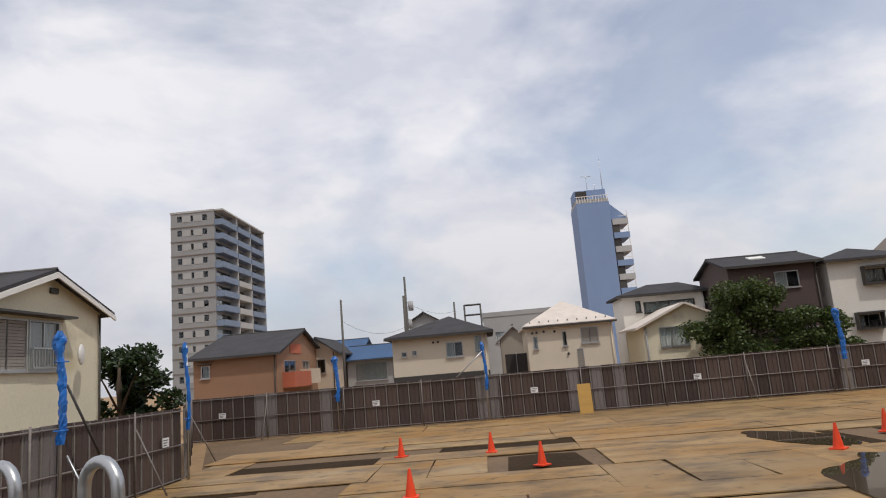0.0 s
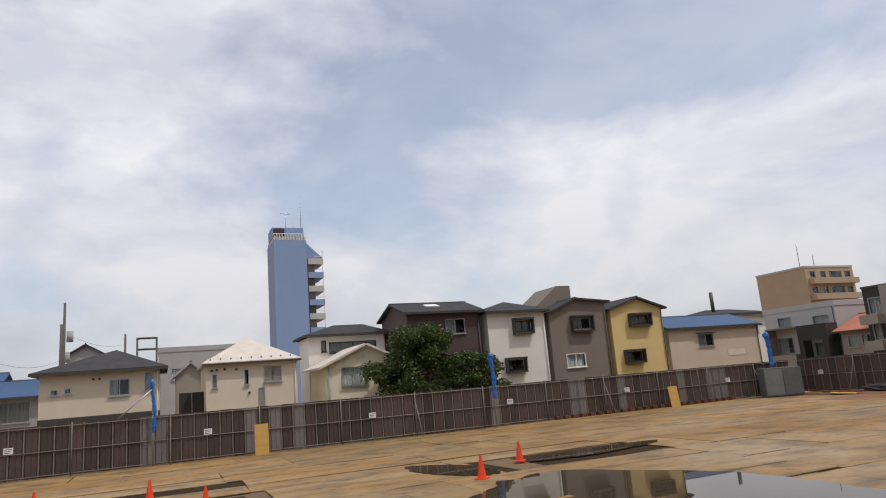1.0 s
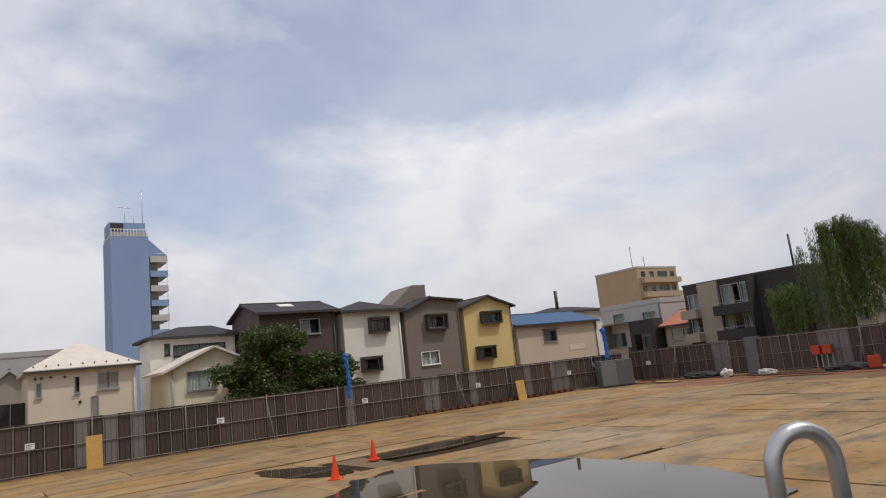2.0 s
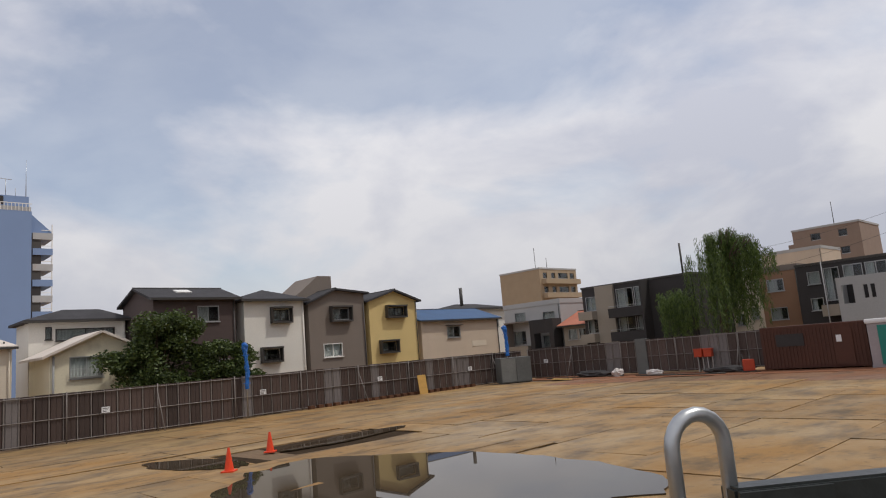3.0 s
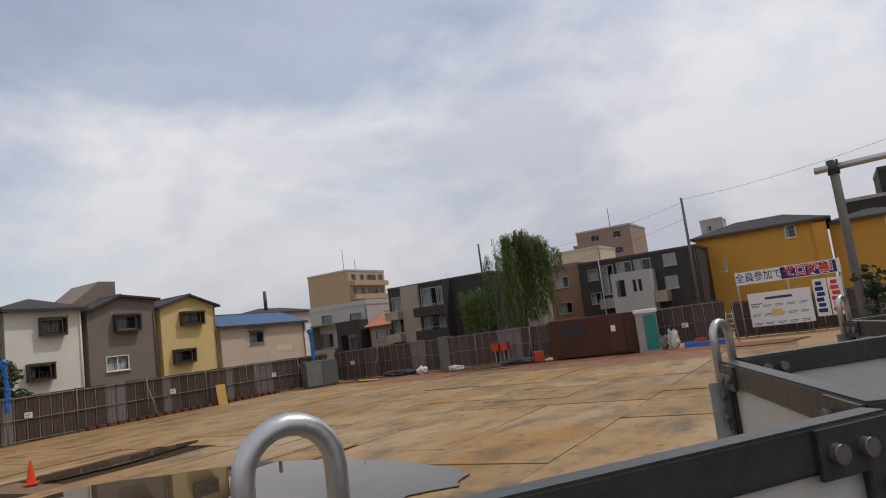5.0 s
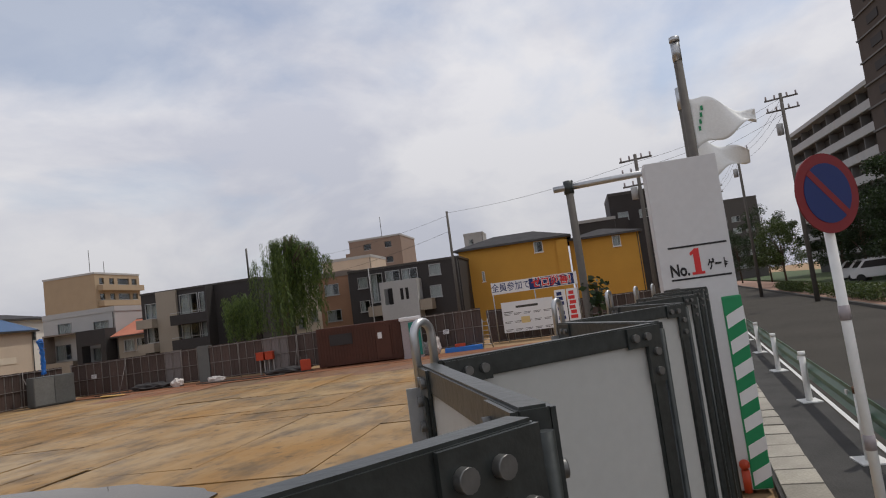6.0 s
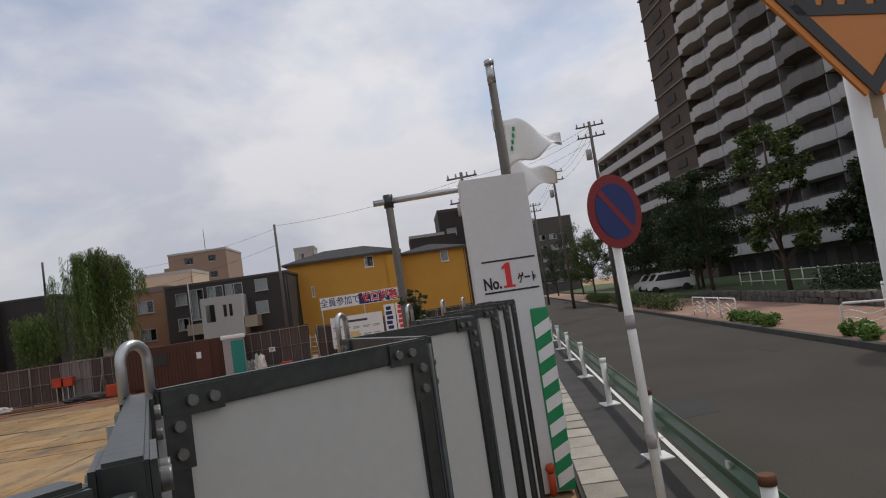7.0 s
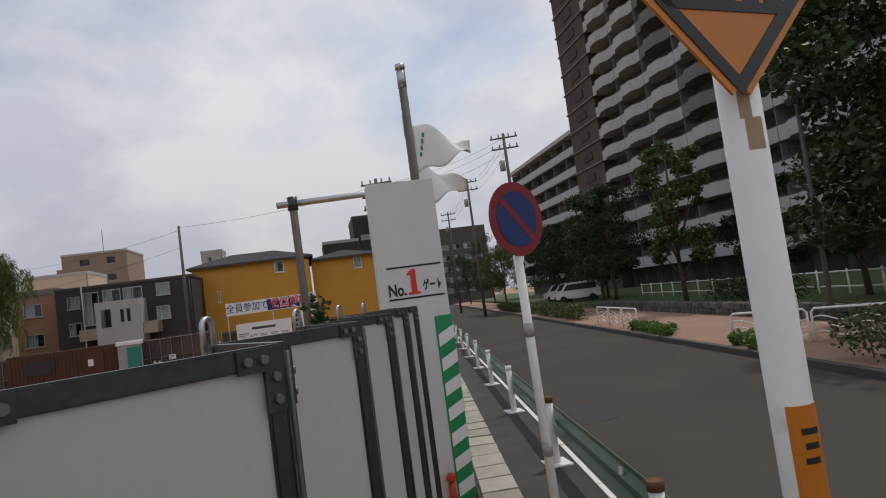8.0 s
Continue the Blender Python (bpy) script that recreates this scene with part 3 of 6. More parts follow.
# cream gable house behind the side fence, its gable towards the site
H1 = house("house", pose(-12.0, 15.15, 0, 0, 0, 90), 5.1, 7.5, 5.25, "gable_front", 0.91, "cream", "roof",
           "cream rendered house with dark gable roof and white bargeboards", over=0.3, ridge_x=2.5,
           front=((0.25, 3.5, 1.5, 1.35, "shutter"), (1.8, 3.5, 1.28, 1.36, "rail")), category="house")
bm = bmesh.new()
for a, b in (((-0.3, 5.14), (2.5, 6.17)), ((5.4, 5.14), (2.5, 6.17))):
    prism(bm, [(a[0], a[1] - 0.12), (b[0], b[1] - 0.14), (b[0], b[1] + 0.02), (a[0], a[1] + 0.02)], -0.35, -0.303)
part("bargeboard", bm, M["trim_white"], H1, "white bargeboards")
box_part("window_canopy", (0.1, 3.3, -0.42, -0.003, 4.93, 4.99), M["trim_dark"], H1, "thin dark canopy over the windows")
box_part("vent", (2.62, 2.95, -0.06, -0.003, 5.64, 5.8), M["trim_dark"], H1)
bm = bmesh.new()
bmesh.ops.create_uvsphere(bm, u_segments=16, v_segments=8, radius=0.3)
for v in bm.verts:
    v.co.y = v.co.y * 0.25 - 0.25
part("satellite_dish", bm, M["trim_white"], H1, "white satellite dish on the wall", place=pose(3.5, -0.1, 3.93, 0, 0, 20))

H2 = house("house", pose(-16.95, 38.0, 0), 4.9, 10.5, 4.32, "gable_side", 1.5, "orangebrown", "roof",
           "terracotta house with dark slate roof and red balcony panel", over=0.3, front=((0.45, 3.2, 0.52, 0.72, "hood"),),
           right=((1.2, 2.6, 2.4, 1.3), (5.2, 2.7, 1.5, 1.2)))
box_part("balcony", (4.9, 5.65, 1.0, 4.6, 2.3, 3.2), M["brick_red"], H2, "red balcony front")
box_part("balcony", (4.9, 5.6, 4.65, 7.2, 2.4, 3.35), M["pinkbeige"], H2)
box_part("gable_panel", (4.902, 4.94, 2.6, 5.0, 4.35, 4.95), M["brick_red"], H2, "red gable panel")
house("house", pose(-13.3, 47.0, 0), 2.6, 6.0, 4.5, "gable_front", 0.9, "pinkbeige", "roof", "beige house with brown gable roof behind the terracotta one", front=((0.7, 3.0, 1.2, 1.0),))
house("house", pose(-13.6, 56.0, 0), 2.9, 6, 4.6, "gable_side", 1.1, "grey_wall", "roof_blue", "small house with bright blue metal roof", front=((1.0, 2.8, 1.2, 1.0),))
house("house", pose(-10.5, 50.0, 0), 3.6, 6, 3.8, "gable_side", 1.0, "grey_wall", "roof_blue", "low house with blue metal roof", front=((0.6, 2.2, 2.4, 1.3),))
H3 = house("house", pose(-5.35, 38.0, 0), 5.4, 6.0, 4.42, "hip", 1.32, "beige", "roof", "cream house with grey slate hip roof and dark plinth", band=2.34, ridge_x=3.2,
           front=((0.5, 3.45, 0.3, 0.27), (1.1, 3.5, 0.28, 0.25), (3.05, 3.22, 0.95, 0.84), (4.68, 3.35, 0.42, 0.95)), right=((0.8, 3.15, 0.5, 1.05), (2.9, 2.9, 0.8, 1.2)))
for vx in (2.35, 2.62):
    tube_part("vent_cap", [(vx, -0.08, 4.12), (vx, -0.003, 4.12)], 0.07, M["trim_dark"], H3, sides=8)
sg = thing("yard_screen", pose(1.0, 40.0, 0), "black sheet-metal yard gate between the cream houses", "gate")
for k in range(2):
    box_part("leaf", (0.02 + 0.68 * k, 0.66 + 0.68 * k, 0, 0.05, 0.05, 3.12), M["charcoal"], sg)
tube_part("post", [(0.67, 0.03, 0), (0.67, 0.03, 3.18)], 0.03, M["alu"], sg, sides=6)
H4 = house("house", pose(2.3, 38.0, 0), 4.8, 5.0, 4.42, "hip", 1.6, "beige", "roof_light", "cream two-storey house with pale pyramid roof", over=0.22,
           front=((0.32, 3.25, 0.25, 0.7), (1.96, 3.29, 0.24, 0.82), (2.99, 3.35, 0.97, 0.88, "shutter"), (2.68, 1.4, 0.35, 1.68, "shutter")))
for vx, vz in ((0.3, 4.14), (0.55, 4.16), (0.95, 4.18), (1.55, 4.14), (2.2, 2.85)):
    tube_part("vent_cap", [(vx, -0.08, vz), (vx, -0.003, vz)], 0.07, M["trim_dark"], H4, sides=8)
bm = bmesh.new()
for i in range(9):
    xx = 0.2 + i * 0.53
    box(bm, xx, xx + 0.06, 0.0, 0.05, 4.69, 4.78)
part("snow_guard", bm, M["trim_dark"], H4)
house("house", pose(8.6, 42.0, 0), 5.0, 3.0, 5.95, "hip", 0.85, "white", "roof", "white house with grey slate roof and dark long window", over=0.35, ridge_x=3.0, front=((0.8, 5.0, 0.32, 0.7), (1.3, 4.9, 3.1, 0.68)), trim="dark")
H5b = house("house", pose(8.53, 37.2, 0), 4.5, 4.3, 3.95, "gable_front", 1.03, "cream", "roof_light", "low cream gable house beside the tree", over=0.4, ridge_x=2.3, front=((0.87, 2.73, 1.55, 1.1, "rail"),))
tube_part("conduit", [(0.15, -0.06, 0.2), (0.15, -0.06, 3.9)], 0.05, M["grey_wall"], H5b, sides=8)
H6 = house("house", pose(13.8, 38.0, 0), 4.85, 5.0, 6.8, "gable_side", 0.76, "darkbrown", "roof", "dark brown three-storey house with slate roof", over=0.28, front=((2.5, 5.42, 1.31, 0.93), (3.1, 2.2, 1.3, 1.0)))
box_part("skylight", (1.75, 2.65, -0.33, 0.33, 0, 0.07), M["trim_white"], H6, "pale skylight on the roof", place=pose(0, 1.35, 7.345, 17))
tube_part("vent_cap", [(4.1, -0.08, 4.2), (4.1, -0.003, 4.2)], 0.09, M["trim_white"], H6, sides=8)
H7 = house("house", pose(19.2, 38.0, 0), 4.2, 5.0, 6.58, "hip", 1.02, "white", "roof", "white three-storey house with grey hip roof and dark bay windows", over=0.3, ridge_x=2.6,
           front=((1.89, 5.33, 1.17, 0.71, "bay"), (1.12, 2.91, 1.15, 0.64, "bay")), trim="dark")
H8 = house("house", pose(23.75, 38.0, 0), 4.55, 7.0, 6.42, "gable_front", 0.86, "taupe", "roof", "taupe three-storey house with gable roof and raised dormer", over=0.3, ridge_x=2.05, right_up=0.62,
           front=((1.76, 5.27, 1.43, 0.76, "bay"), (1.02, 2.8, 1.5, 0.9, "whiteframe")))
bm = bmesh.new()
prism(bm, [(0.4, 6.5), (3.25, 6.5), (3.25, 8.55), (2.15, 8.55), (0.4, 7.2)], 2.0, 5.0)
part("dormer", bm, M["taupe"], H8, "raised stair dormer")
H9 = house("house", pose(28.7, 38.0, 0), 4.45, 7.0, 6.5, "gable_front", 0.72, "yellow", "roof", "pale yellow three-storey house with gable roof and bay windows", over=0.3, ridge_x=2.25,
           front=((1.59, 5.41, 1.55, 0.6, "bay"), (0.85, 2.9, 1.36, 0.63, "bay")), trim="dark")
H10 = house("house", pose(33.5, 38.0, 0), 8.6, 5.5, 4.95, "gable_side", 0.95, "pinkbeige", "roof_blue", "pinkish beige house with blue metal roof", over=0.25, front=((2.65, 3.55, 1.45, 0.88, "hood"),))
box_part("repair_patch", (5.3, 7.0, -0.025, -0.003, 2.75, 3.2), M["beige"], H10)
HB = house("house", pose(46.0, 47.0, 0), 7.5, 4.5, 6.45, "hip", 0.75, "white", "roof", "white house with grey roof behind the blue-roofed one", front=((5.0, 4.6, 1.2, 0.9),))
tube_part("stove_pipe", [(2.0, 1.0, 6.4), (2.0, 1.0, 8.75)], 0.17, M["trim_dark"], HB, "black flue pipe", sides=10)


# ---- houses and flats beyond the far end, fronts towards -x ----
def facing(x, y):
    return pose(x, y, 0, 0, 0, -90)


H11 = house("apartment_house", facing(48, 42.4), 6.6, 7, 5.9, "flat", 0, "lightgrey", "lightgrey", "white two-storey flats with grey and black balcony boxes", category="apartment house",
            front=((1.3, 4.6, 1.3, 0.9), (1.0, 2.5, 1.5, 1.3), (4.6, 4.4, 1.4, 0.9), (4.4, 2.2, 1.4, 1.0)))
box_part("balcony", (0.8, 3.4, -1.1, -0.003, 1.2, 2.4), M["greige"], H11)
box_part("balcony_side", (0.8, 0.95, -1.1, -0.003, 2.4, 4.5), M["taupe"], H11)
box_part("balcony_roof", (0.8, 3.4, -1.1, -0.003, 4.5, 4.62), M["taupe"], H11)
bm = bmesh.new()
wall_with_holes(bm, 2.6, 4.6, ((0.45, 2.1, 1.7, 1.3),), -1.3, -1.15, x_off=4.0)
box(bm, 4.0, 4.15, -1.15, -0.003, 0, 4.6)
box(bm, 6.45, 6.6, -1.15, -0.003, 0, 4.6)
part("balcony_box", bm, M["charcoal"], H11, "black balcony box")
house("house", facing(47.5, 35.3), 2.6, 6, 3.9, "gable_side", 1.1, "greige", "roof_red", "small house with red roof", front=((0.5, 2.6, 0.9, 0.9), (1.6, 2.6, 0.8, 0.9)))
H12 = house("apartment_house", facing(46, 31.95), 9.6, 8, 6.6, "flat", 0, "charcoal", "trim_dark", "charcoal two-storey flats with beige wall bay", category="apartment house", parapet=0.02,
            front=((0.3, 4.75, 1.0, 1.15), (0.3, 2.95, 1.0, 1.15), (3.2, 4.75, 1.5, 1.5), (4.8, 4.75, 1.0, 1.5), (3.2, 2.85, 1.5, 1.3), (4.8, 2.85, 1.0, 1.3)))
box_part("wall_bay", (1.4, 3.05, -0.25, -0.003, 0, 6.65), M["greige"], H12, "beige tiled wall bay")
for bz in (4.0, 2.2):
    box_part("balcony", (3.07, 5.95, -1.2, -0.003, bz, bz + 0.72), M["charcoal"], H12)
    box_part("balcony", (0.05, 1.38, -0.9, -0.003, bz + 0.05, bz + 0.72), M["greige"], H12)
    box_part("balcony_rail", (3.1, 5.9, -1.18, -1.12, bz + 0.86, bz + 0.9), M["alu"], H12)
box_part("partition_wall", (5.95, 6.1, -1.2, -0.003, 0, 6.6), M["charcoal"], H12)
tube_part("chimney_pipe", [(7.45, 3, 6.6), (7.45, 3, 9.35)], 0.075, M["trim_dark"], H12)
house("apartment_house", facing(52, 22.9), 2.85, 8, 6.3, "flat", 0, "beige", "beige", "beige three-storey house behind the willow", category="apartment house", front=((0.9, 4.9, 0.6, 0.9), (0.8, 2.6, 0.6, 0.9), (1.9, 3.0, 0.6, 0.9)))
house("apartment_house", facing(52, 20.05), 2.75, 8, 6.35, "flat", 0, "orangebrown", "taupe", "brown three-storey house beside the willow", category="apartment house", front=((0.5, 4.9, 1.2, 0.9), (0.5, 2.8, 1.2, 0.9)))
H14 = house("apartment_house", facing(50, 16.75), 8.75, 9, 6.3, "flat", 0, "charcoal", "trim_dark", "charcoal house with white framed balcony wall", category="apartment house", parapet=0.04,
            front=((0.7, 5.0, 0.8, 0.85), (0.7, 3.2, 0.8, 0.85), (1.75, 3.8, 0.95, 2.2), (2.95, 5.2, 1.15, 0.85), (4.25, 5.2, 1.25, 0.85), (6.4, 5.25, 0.9, 0.85), (6.3, 3.6, 0.9, 0.9)))
bm = bmesh.new()
wall_with_holes(bm, 2.85, 5.15, ((0.28, 3.45, 0.67, 1.2), (1.5, 3.7, 0.26, 0.85), (1.9, 3.7, 0.26, 0.85)), -1.6, -1.45, x_off=2.85)
box(bm, 2.85, 3.0, -1.45, -0.003, 0, 5.15)
box(bm, 5.55, 5.7, -1.45, -0.003, 0, 5.15)
part("balcony_wall", bm, M["lightgrey"], H14, "white balcony wall with slots")
box_part("balcony_rail", (5.72, 6.6, -1.5, -0.003, 2.75, 3.55), M["greige"], H14)
box_part("balcony_rail", (1.75, 2.84, -1.5, -0.003, 2.75, 3.5), M["greige"], H14)
tube_part("drain_pipe", [(2.2, -1.75, 0), (2.2, -1.75, 6.35)], 0.04, M["grey_wall"], H14, sides=8)
H15 = house("apartment_house", facing(55, 8.75), 8.9, 5.5, 7.1, "hip", 1.1, "ochre", "roof", "ochre yellow two-storey flats with brown hip roof", category="apartment house", over=0.35,
            front=((6.2, 6.15, 0.72, 0.9, "whiteframe"), (1.72, 4.4, 0.22, 0.85, "whiteframe")))
box_part("wing_wall", (8.0, 8.85, -0.3, -0.003, 0.0, 6.9), M["ochre"], H15)
H16 = house("apartment_house", facing(56, -0.3), 5.5, 5, 6.75, "hip", 0.85, "ochre", "roof", "ochre yellow flats with brown roof, further wing", category="apartment house", over=0.3, front=((3.4, 5.8, 0.65, 0.9, "whiteframe"),))


# ---- tall blocks further off ----
def tower(name, m, w, d, floors, fh, wall, label, rows, side_rows=(), roof="lightgrey", balcony=None, balcony_side=None):
    """A block of flats: rows: (x, width) of the windows on each floor; balcony: (x, width, depth, material)."""
    ob = thing(name, m, label, "apartment building")
    h = floors * fh
    bm = bmesh.new()
    wall_with_holes(bm, w, h, [(x, i * fh + 1.0, ww, 1.25) for i in range(1, floors) for x, ww in rows], 0, 0.3)
    front = part("wall", bm, M[wall], ob)
    bm = bmesh.new()
    wall_with_holes(bm, d - 0.6, h, [(x, i * fh + 0.7, ww, 1.6) for i in range(1, floors) for x, ww in side_rows], 0, 0.3)
    side = part("wall", bm, M[wall], ob, place=pose(w, 0.3, 0, 0, 0, 90))
    bm = bmesh.new()
    wall_with_holes(bm, d - 0.6, h, (), 0, 0.3)
    part("wall", bm, M[wall], ob, place=pose(0, d - 0.3, 0, 0, 0, -90))
    box_part("wall", (0, w, d - 0.3, d, 0, h), M[wall], ob)
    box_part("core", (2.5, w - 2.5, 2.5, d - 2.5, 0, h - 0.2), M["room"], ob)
    bm = bmesh.new()
    box(bm, -0.1, w + 0.1, -0.1, d + 0.1, h, h + 0.35)
    part("roof", bm, M[roof], ob)
    for i in range(1, floors):
        for x, ww in rows:
            win = box_part("window", (x, x + ww, 0.05, 0.12, i * fh + 1.0, i * fh + 1.08), M["alu"], front)
            pane = box_part("pane", (x, x + ww, 0.16, 0.2, i * fh + 1.08, i * fh + 2.25), GLASS, win)
            pane.visible_shadow = False
        for x, ww in side_rows:
            win = box_part("window", (x, x + ww, 0.05, 0.12, i * fh + 0.7, i * fh + 0.78), M["alu"], side)
            pane = box_part("pane", (x, x + ww, 0.16, 0.2, i * fh + 0.78, i * fh + 2.3), GLASS, win)
            pane.visible_shadow = False
    return ob, front, side


HR, hr_front, hr_side = tower("apartment_tower", pose(-58.85, 123, 0), 8.6, 24.5, 13, 2.8, "tower_grey",
                              "grey fourteen-storey apartment tower with blue-grey balconies", ((1.3, 0.9), (4.0, 0.5), (6.3, 0.9)), ((0.5, 6.9), (8.2, 6.9), (16.0, 7.0)))
for i in range(1, 13):
    zf = i * 2.8
    box_part("window_band", (2.25, 3.95, -0.05, -0.003, zf + 1.0, zf + 2.2), M["grey_wall"], HR)
    box_part("window_band", (4.55, 6.25, -0.05, -0.003, zf + 1.0, zf + 2.2), M["grey_wall"], HR)
    box_part("string_course", (-0.05, 8.65, -0.12, -0.003, zf - 0.05, zf + 0.08), M["taupe"], HR)
    for j, (a, b) in enumerate(((0.2, 7.8), (8.15, 15.5), (15.85, 24.1))):
        white = i < 9 and j == 1
        box_part("balcony", (8.603, 10.3, a, b, zf, zf + 1.15), M["balcony"] if white else M["blue_band"], HR)
        box_part("balcony_fin", (8.603, 10.2, b, b + 0.35, zf + 1.15, zf + 2.8), M["balcony"], HR)
box_part("roof_slab", (8.603, 10.4, 0, 24.5, 36.4, 36.7), M["lightgrey"], HR)

BT = thing("blue_tower", pose(21.9, 140, 0) @ Matrix.Diagonal((1, 1, 1.04, 1)), "tall slim pale blue tower block with white balconies", "apartment building")
box_part("wall", (0, 6.9, 0, 9, 0, 33.2), M["blue_wall"], BT)
box_part("parapet_wall", (0.1, 6.8, 0.1, 8.9, 33.2, 34.0), M["balcony"], BT)
box_part("roof_house", (0.0, 6.7, 1.5, 7, 34.0, 36.2), M["blue_wall"], BT)
box_part("louvre", (0.3, 2.6, 1.35, 1.497, 34.5, 36.0), M["charcoal"], BT)
bm = bmesh.new()
for i in range(12):
    box(bm, 0.1 + i * 0.58, 0.2 + i * 0.58, -0.08, 0.0, 33.2, 34.5)
box(bm, 0, 6.9, -0.1, -0.0, 34.5, 34.62)
part("roof_railing", bm, M["trim_white"], BT)
tube_part("antenna", [(6.5, 3, 36.2), (6.5, 3, 43.5)], 0.09, M["galv"], BT, sides=6, r1=0.03)
bm = bmesh.new()
tube(bm, [(3.2, 3, 36.2), (3.2, 3, 39.6)], 0.06, sides=6)
tube(bm, [(2.0, 3, 39.6), (4.2, 3, 39.5)], 0.06, sides=6)
tube(bm, [(4.8, 3, 36.2), (4.8, 3, 38.0)], 0.05, sides=6)
part("antenna", bm, M["galv"], BT)
bm = bmesh.new()
prism(bm, [(6.903, 33.0), (10.4, 29.8), (10.4, 29.4), (6.903, 29.4)], 1.0, 9.0)
part("balcony_roof", bm, M["blue_wall"], BT)
for i in range(1, 11):
    zf = i * 2.85
    # near-black recess walls paint in the shade between the balconies
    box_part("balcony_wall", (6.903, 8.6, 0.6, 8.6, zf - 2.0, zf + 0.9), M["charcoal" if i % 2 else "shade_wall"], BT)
    box_part("balcony", (7.2, 10.5, 0.4, 7.8, zf - 0.25, zf + 0.95), M["blue_wall"] if i % 2 else M["balcony"], BT)
    bm = bmesh.new()
    box(bm, 10.3, 10.45, 0.4, 0.6, zf + 0.95, zf + 2.6)
    box(bm, 8.6, 10.4, 0.45, 0.55, zf + 1.4, zf + 1.5)
    part("balcony_rail", bm, M["trim_white"], BT)

TB, tb_front, tb_side = tower("apartment_block", pose(110, 86.5, 0), 13, 11, 6, 2.95, "tan", "tan tiled six-storey apartment block", ((1.2, 1.4), (4.0, 1.4), (6.4, 3.4), (10.6, 1.6)))
for i in range(1, 6):
    box_part("balcony", (0.6, 12.8, -1.2, -0.003, i * 2.95 - 0.2, i * 2.95 + 0.85), M["tan"], TB)
tube_part("antenna", [(4, 4, 18.0), (4, 4, 23.0)], 0.06, M["trim_dark"], TB, sides=6)
tube_part("antenna", [(8, 4, 18.0), (8, 4, 21.0)], 0.06, M["trim_dark"], TB, sides=6)
BR, _, _ = tower("apartment_block", pose(130, 43.2, 0, 0, 0, -90), 10.9, 12, 6, 3.1, "brown_tower", "reddish brown apartment block on the skyline", ((3.0, 1.6), (7.5, 1.4)))
for i in range(1, 6):
    box_part("balcony", (-1.1, -0.003, 0.5, 6.5, i * 3.1 - 0.2, i * 3.1 + 0.9), M["brown_tower"], BR)
tube_part("antenna", [(6, 4, 18.9), (6, 4, 23.5)], 0.06, M["trim_dark"], BR, sides=6)
house("apartment_house", facing(95, 42), 10, 8, 9.2, "flat", 0, "lightgrey", "lightgrey", "grey flats on the skyline", category="apartment house", front=((1, 7, 2, 1), (5, 7, 3, 1)))
house("apartment_house", facing(95, 36.0), 7.6, 8, 11.7, "flat", 0, "pinkbeige", "lightgrey", "pale flats on the skyline", category="apartment house", front=((1, 8, 2, 1),))
house("apartment_house", facing(100, -6.9), 6.5, 10, 15.7, "flat", 0, "charcoal", "trim_dark", "dark stepped office block on the skyline", category="office building", front=((1, 12, 1.5, 1.2), (4, 12, 1.5, 1.2)))
house("apartment_house", facing(99, -2.2), 5.2, 10, 12.3, "flat", 0, "charcoal", "grey_wall", "dark lower office block on the skyline", category="office building", front=((1, 9.5, 2.5, 1.0), (4.5, 9.5, 2.5, 1.0)))
house("apartment_house", pose(175, -33, 0, 0, 0, -90), 14, 12, 20.0, "flat", 0, "shade_wall", "shade_wall", "grey apartment block closing the street", category="apartment building",
      front=[(1.5 + 3 * i, 3 + 2.9 * k, 2.0, 1.4) for i in range(4) for k in range(5)])
house("apartment_house", facing(120, 18.0), 3.5, 5, 15.3, "flat", 0, "grey_wall", "grey_wall", "grey rooftop plant house on the skyline", category="office building", front=((0.8, 13.6, 0.9, 1.0),))
house("house", pose(-0.1, 62, 0), 6.7, 6, 6.9, "flat", 0, "grey_wall", "grey_wall", "grey flat-roofed workshop with a raised roof deck", front=((1.0, 4.5, 2.0, 1.0), (4.2, 4.5, 2.0, 1.0)))
house("house", pose(-7.4, 66, 0), 2.9, 6, 7.3, "gable_front", 0.85, "grey_wall", "roof", "grey gable house in the distance", front=((0.7, 5.4, 1.5, 1.2),))
house("house", pose(1.0, 46, 0), 1.7, 4, 4.3, "gable_front", 0.72, "greige", "grey_wall", "small grey gable shed between the cream houses", front=((0.6, 2.2, 1.2, 1.0),), over=0.25)
house("house", pose(-24.5, 60, 0), 9, 8, 5.4, "flat", 0, "white", "charcoal", "white flat-roofed house beyond the bushes", front=((1, 3.6, 2.5, 1.2), (5, 3.6, 2.5, 1.2)))


# ---- long balcony block across the street ----
APT_Y = -38.6
apt = thing("apartment_tower", pose(3.6, APT_Y, 0), "large grey apartment tower with faceted white balconies", "apartment building")
FH, FLOORS = 2.85, 19
box_part("end_wall", (76.6, 85.7, -14, 0.0, 0, FH * FLOORS + 3), M["brown_end"], apt, "dark brown tiled stair tower")
for i in range(1, FLOORS + 1):
    box_part("stair_band", (76.4, 85.8, 0.003, 0.2, i * FH - 0.1, i * FH + 0.1), M["balcony_grey"], apt)
    box_part("stair_opening", (79.6, 82.4, 0.003, 0.12, i * FH + 0.9, i * FH + 1.9), M["charcoal"], apt)
# wall colour carries the shade of the recess behind the balconies
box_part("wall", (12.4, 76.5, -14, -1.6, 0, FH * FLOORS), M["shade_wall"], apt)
wall_bays = [12.4 + 6.4 * k for k in range(11)]
bm = bmesh.new()
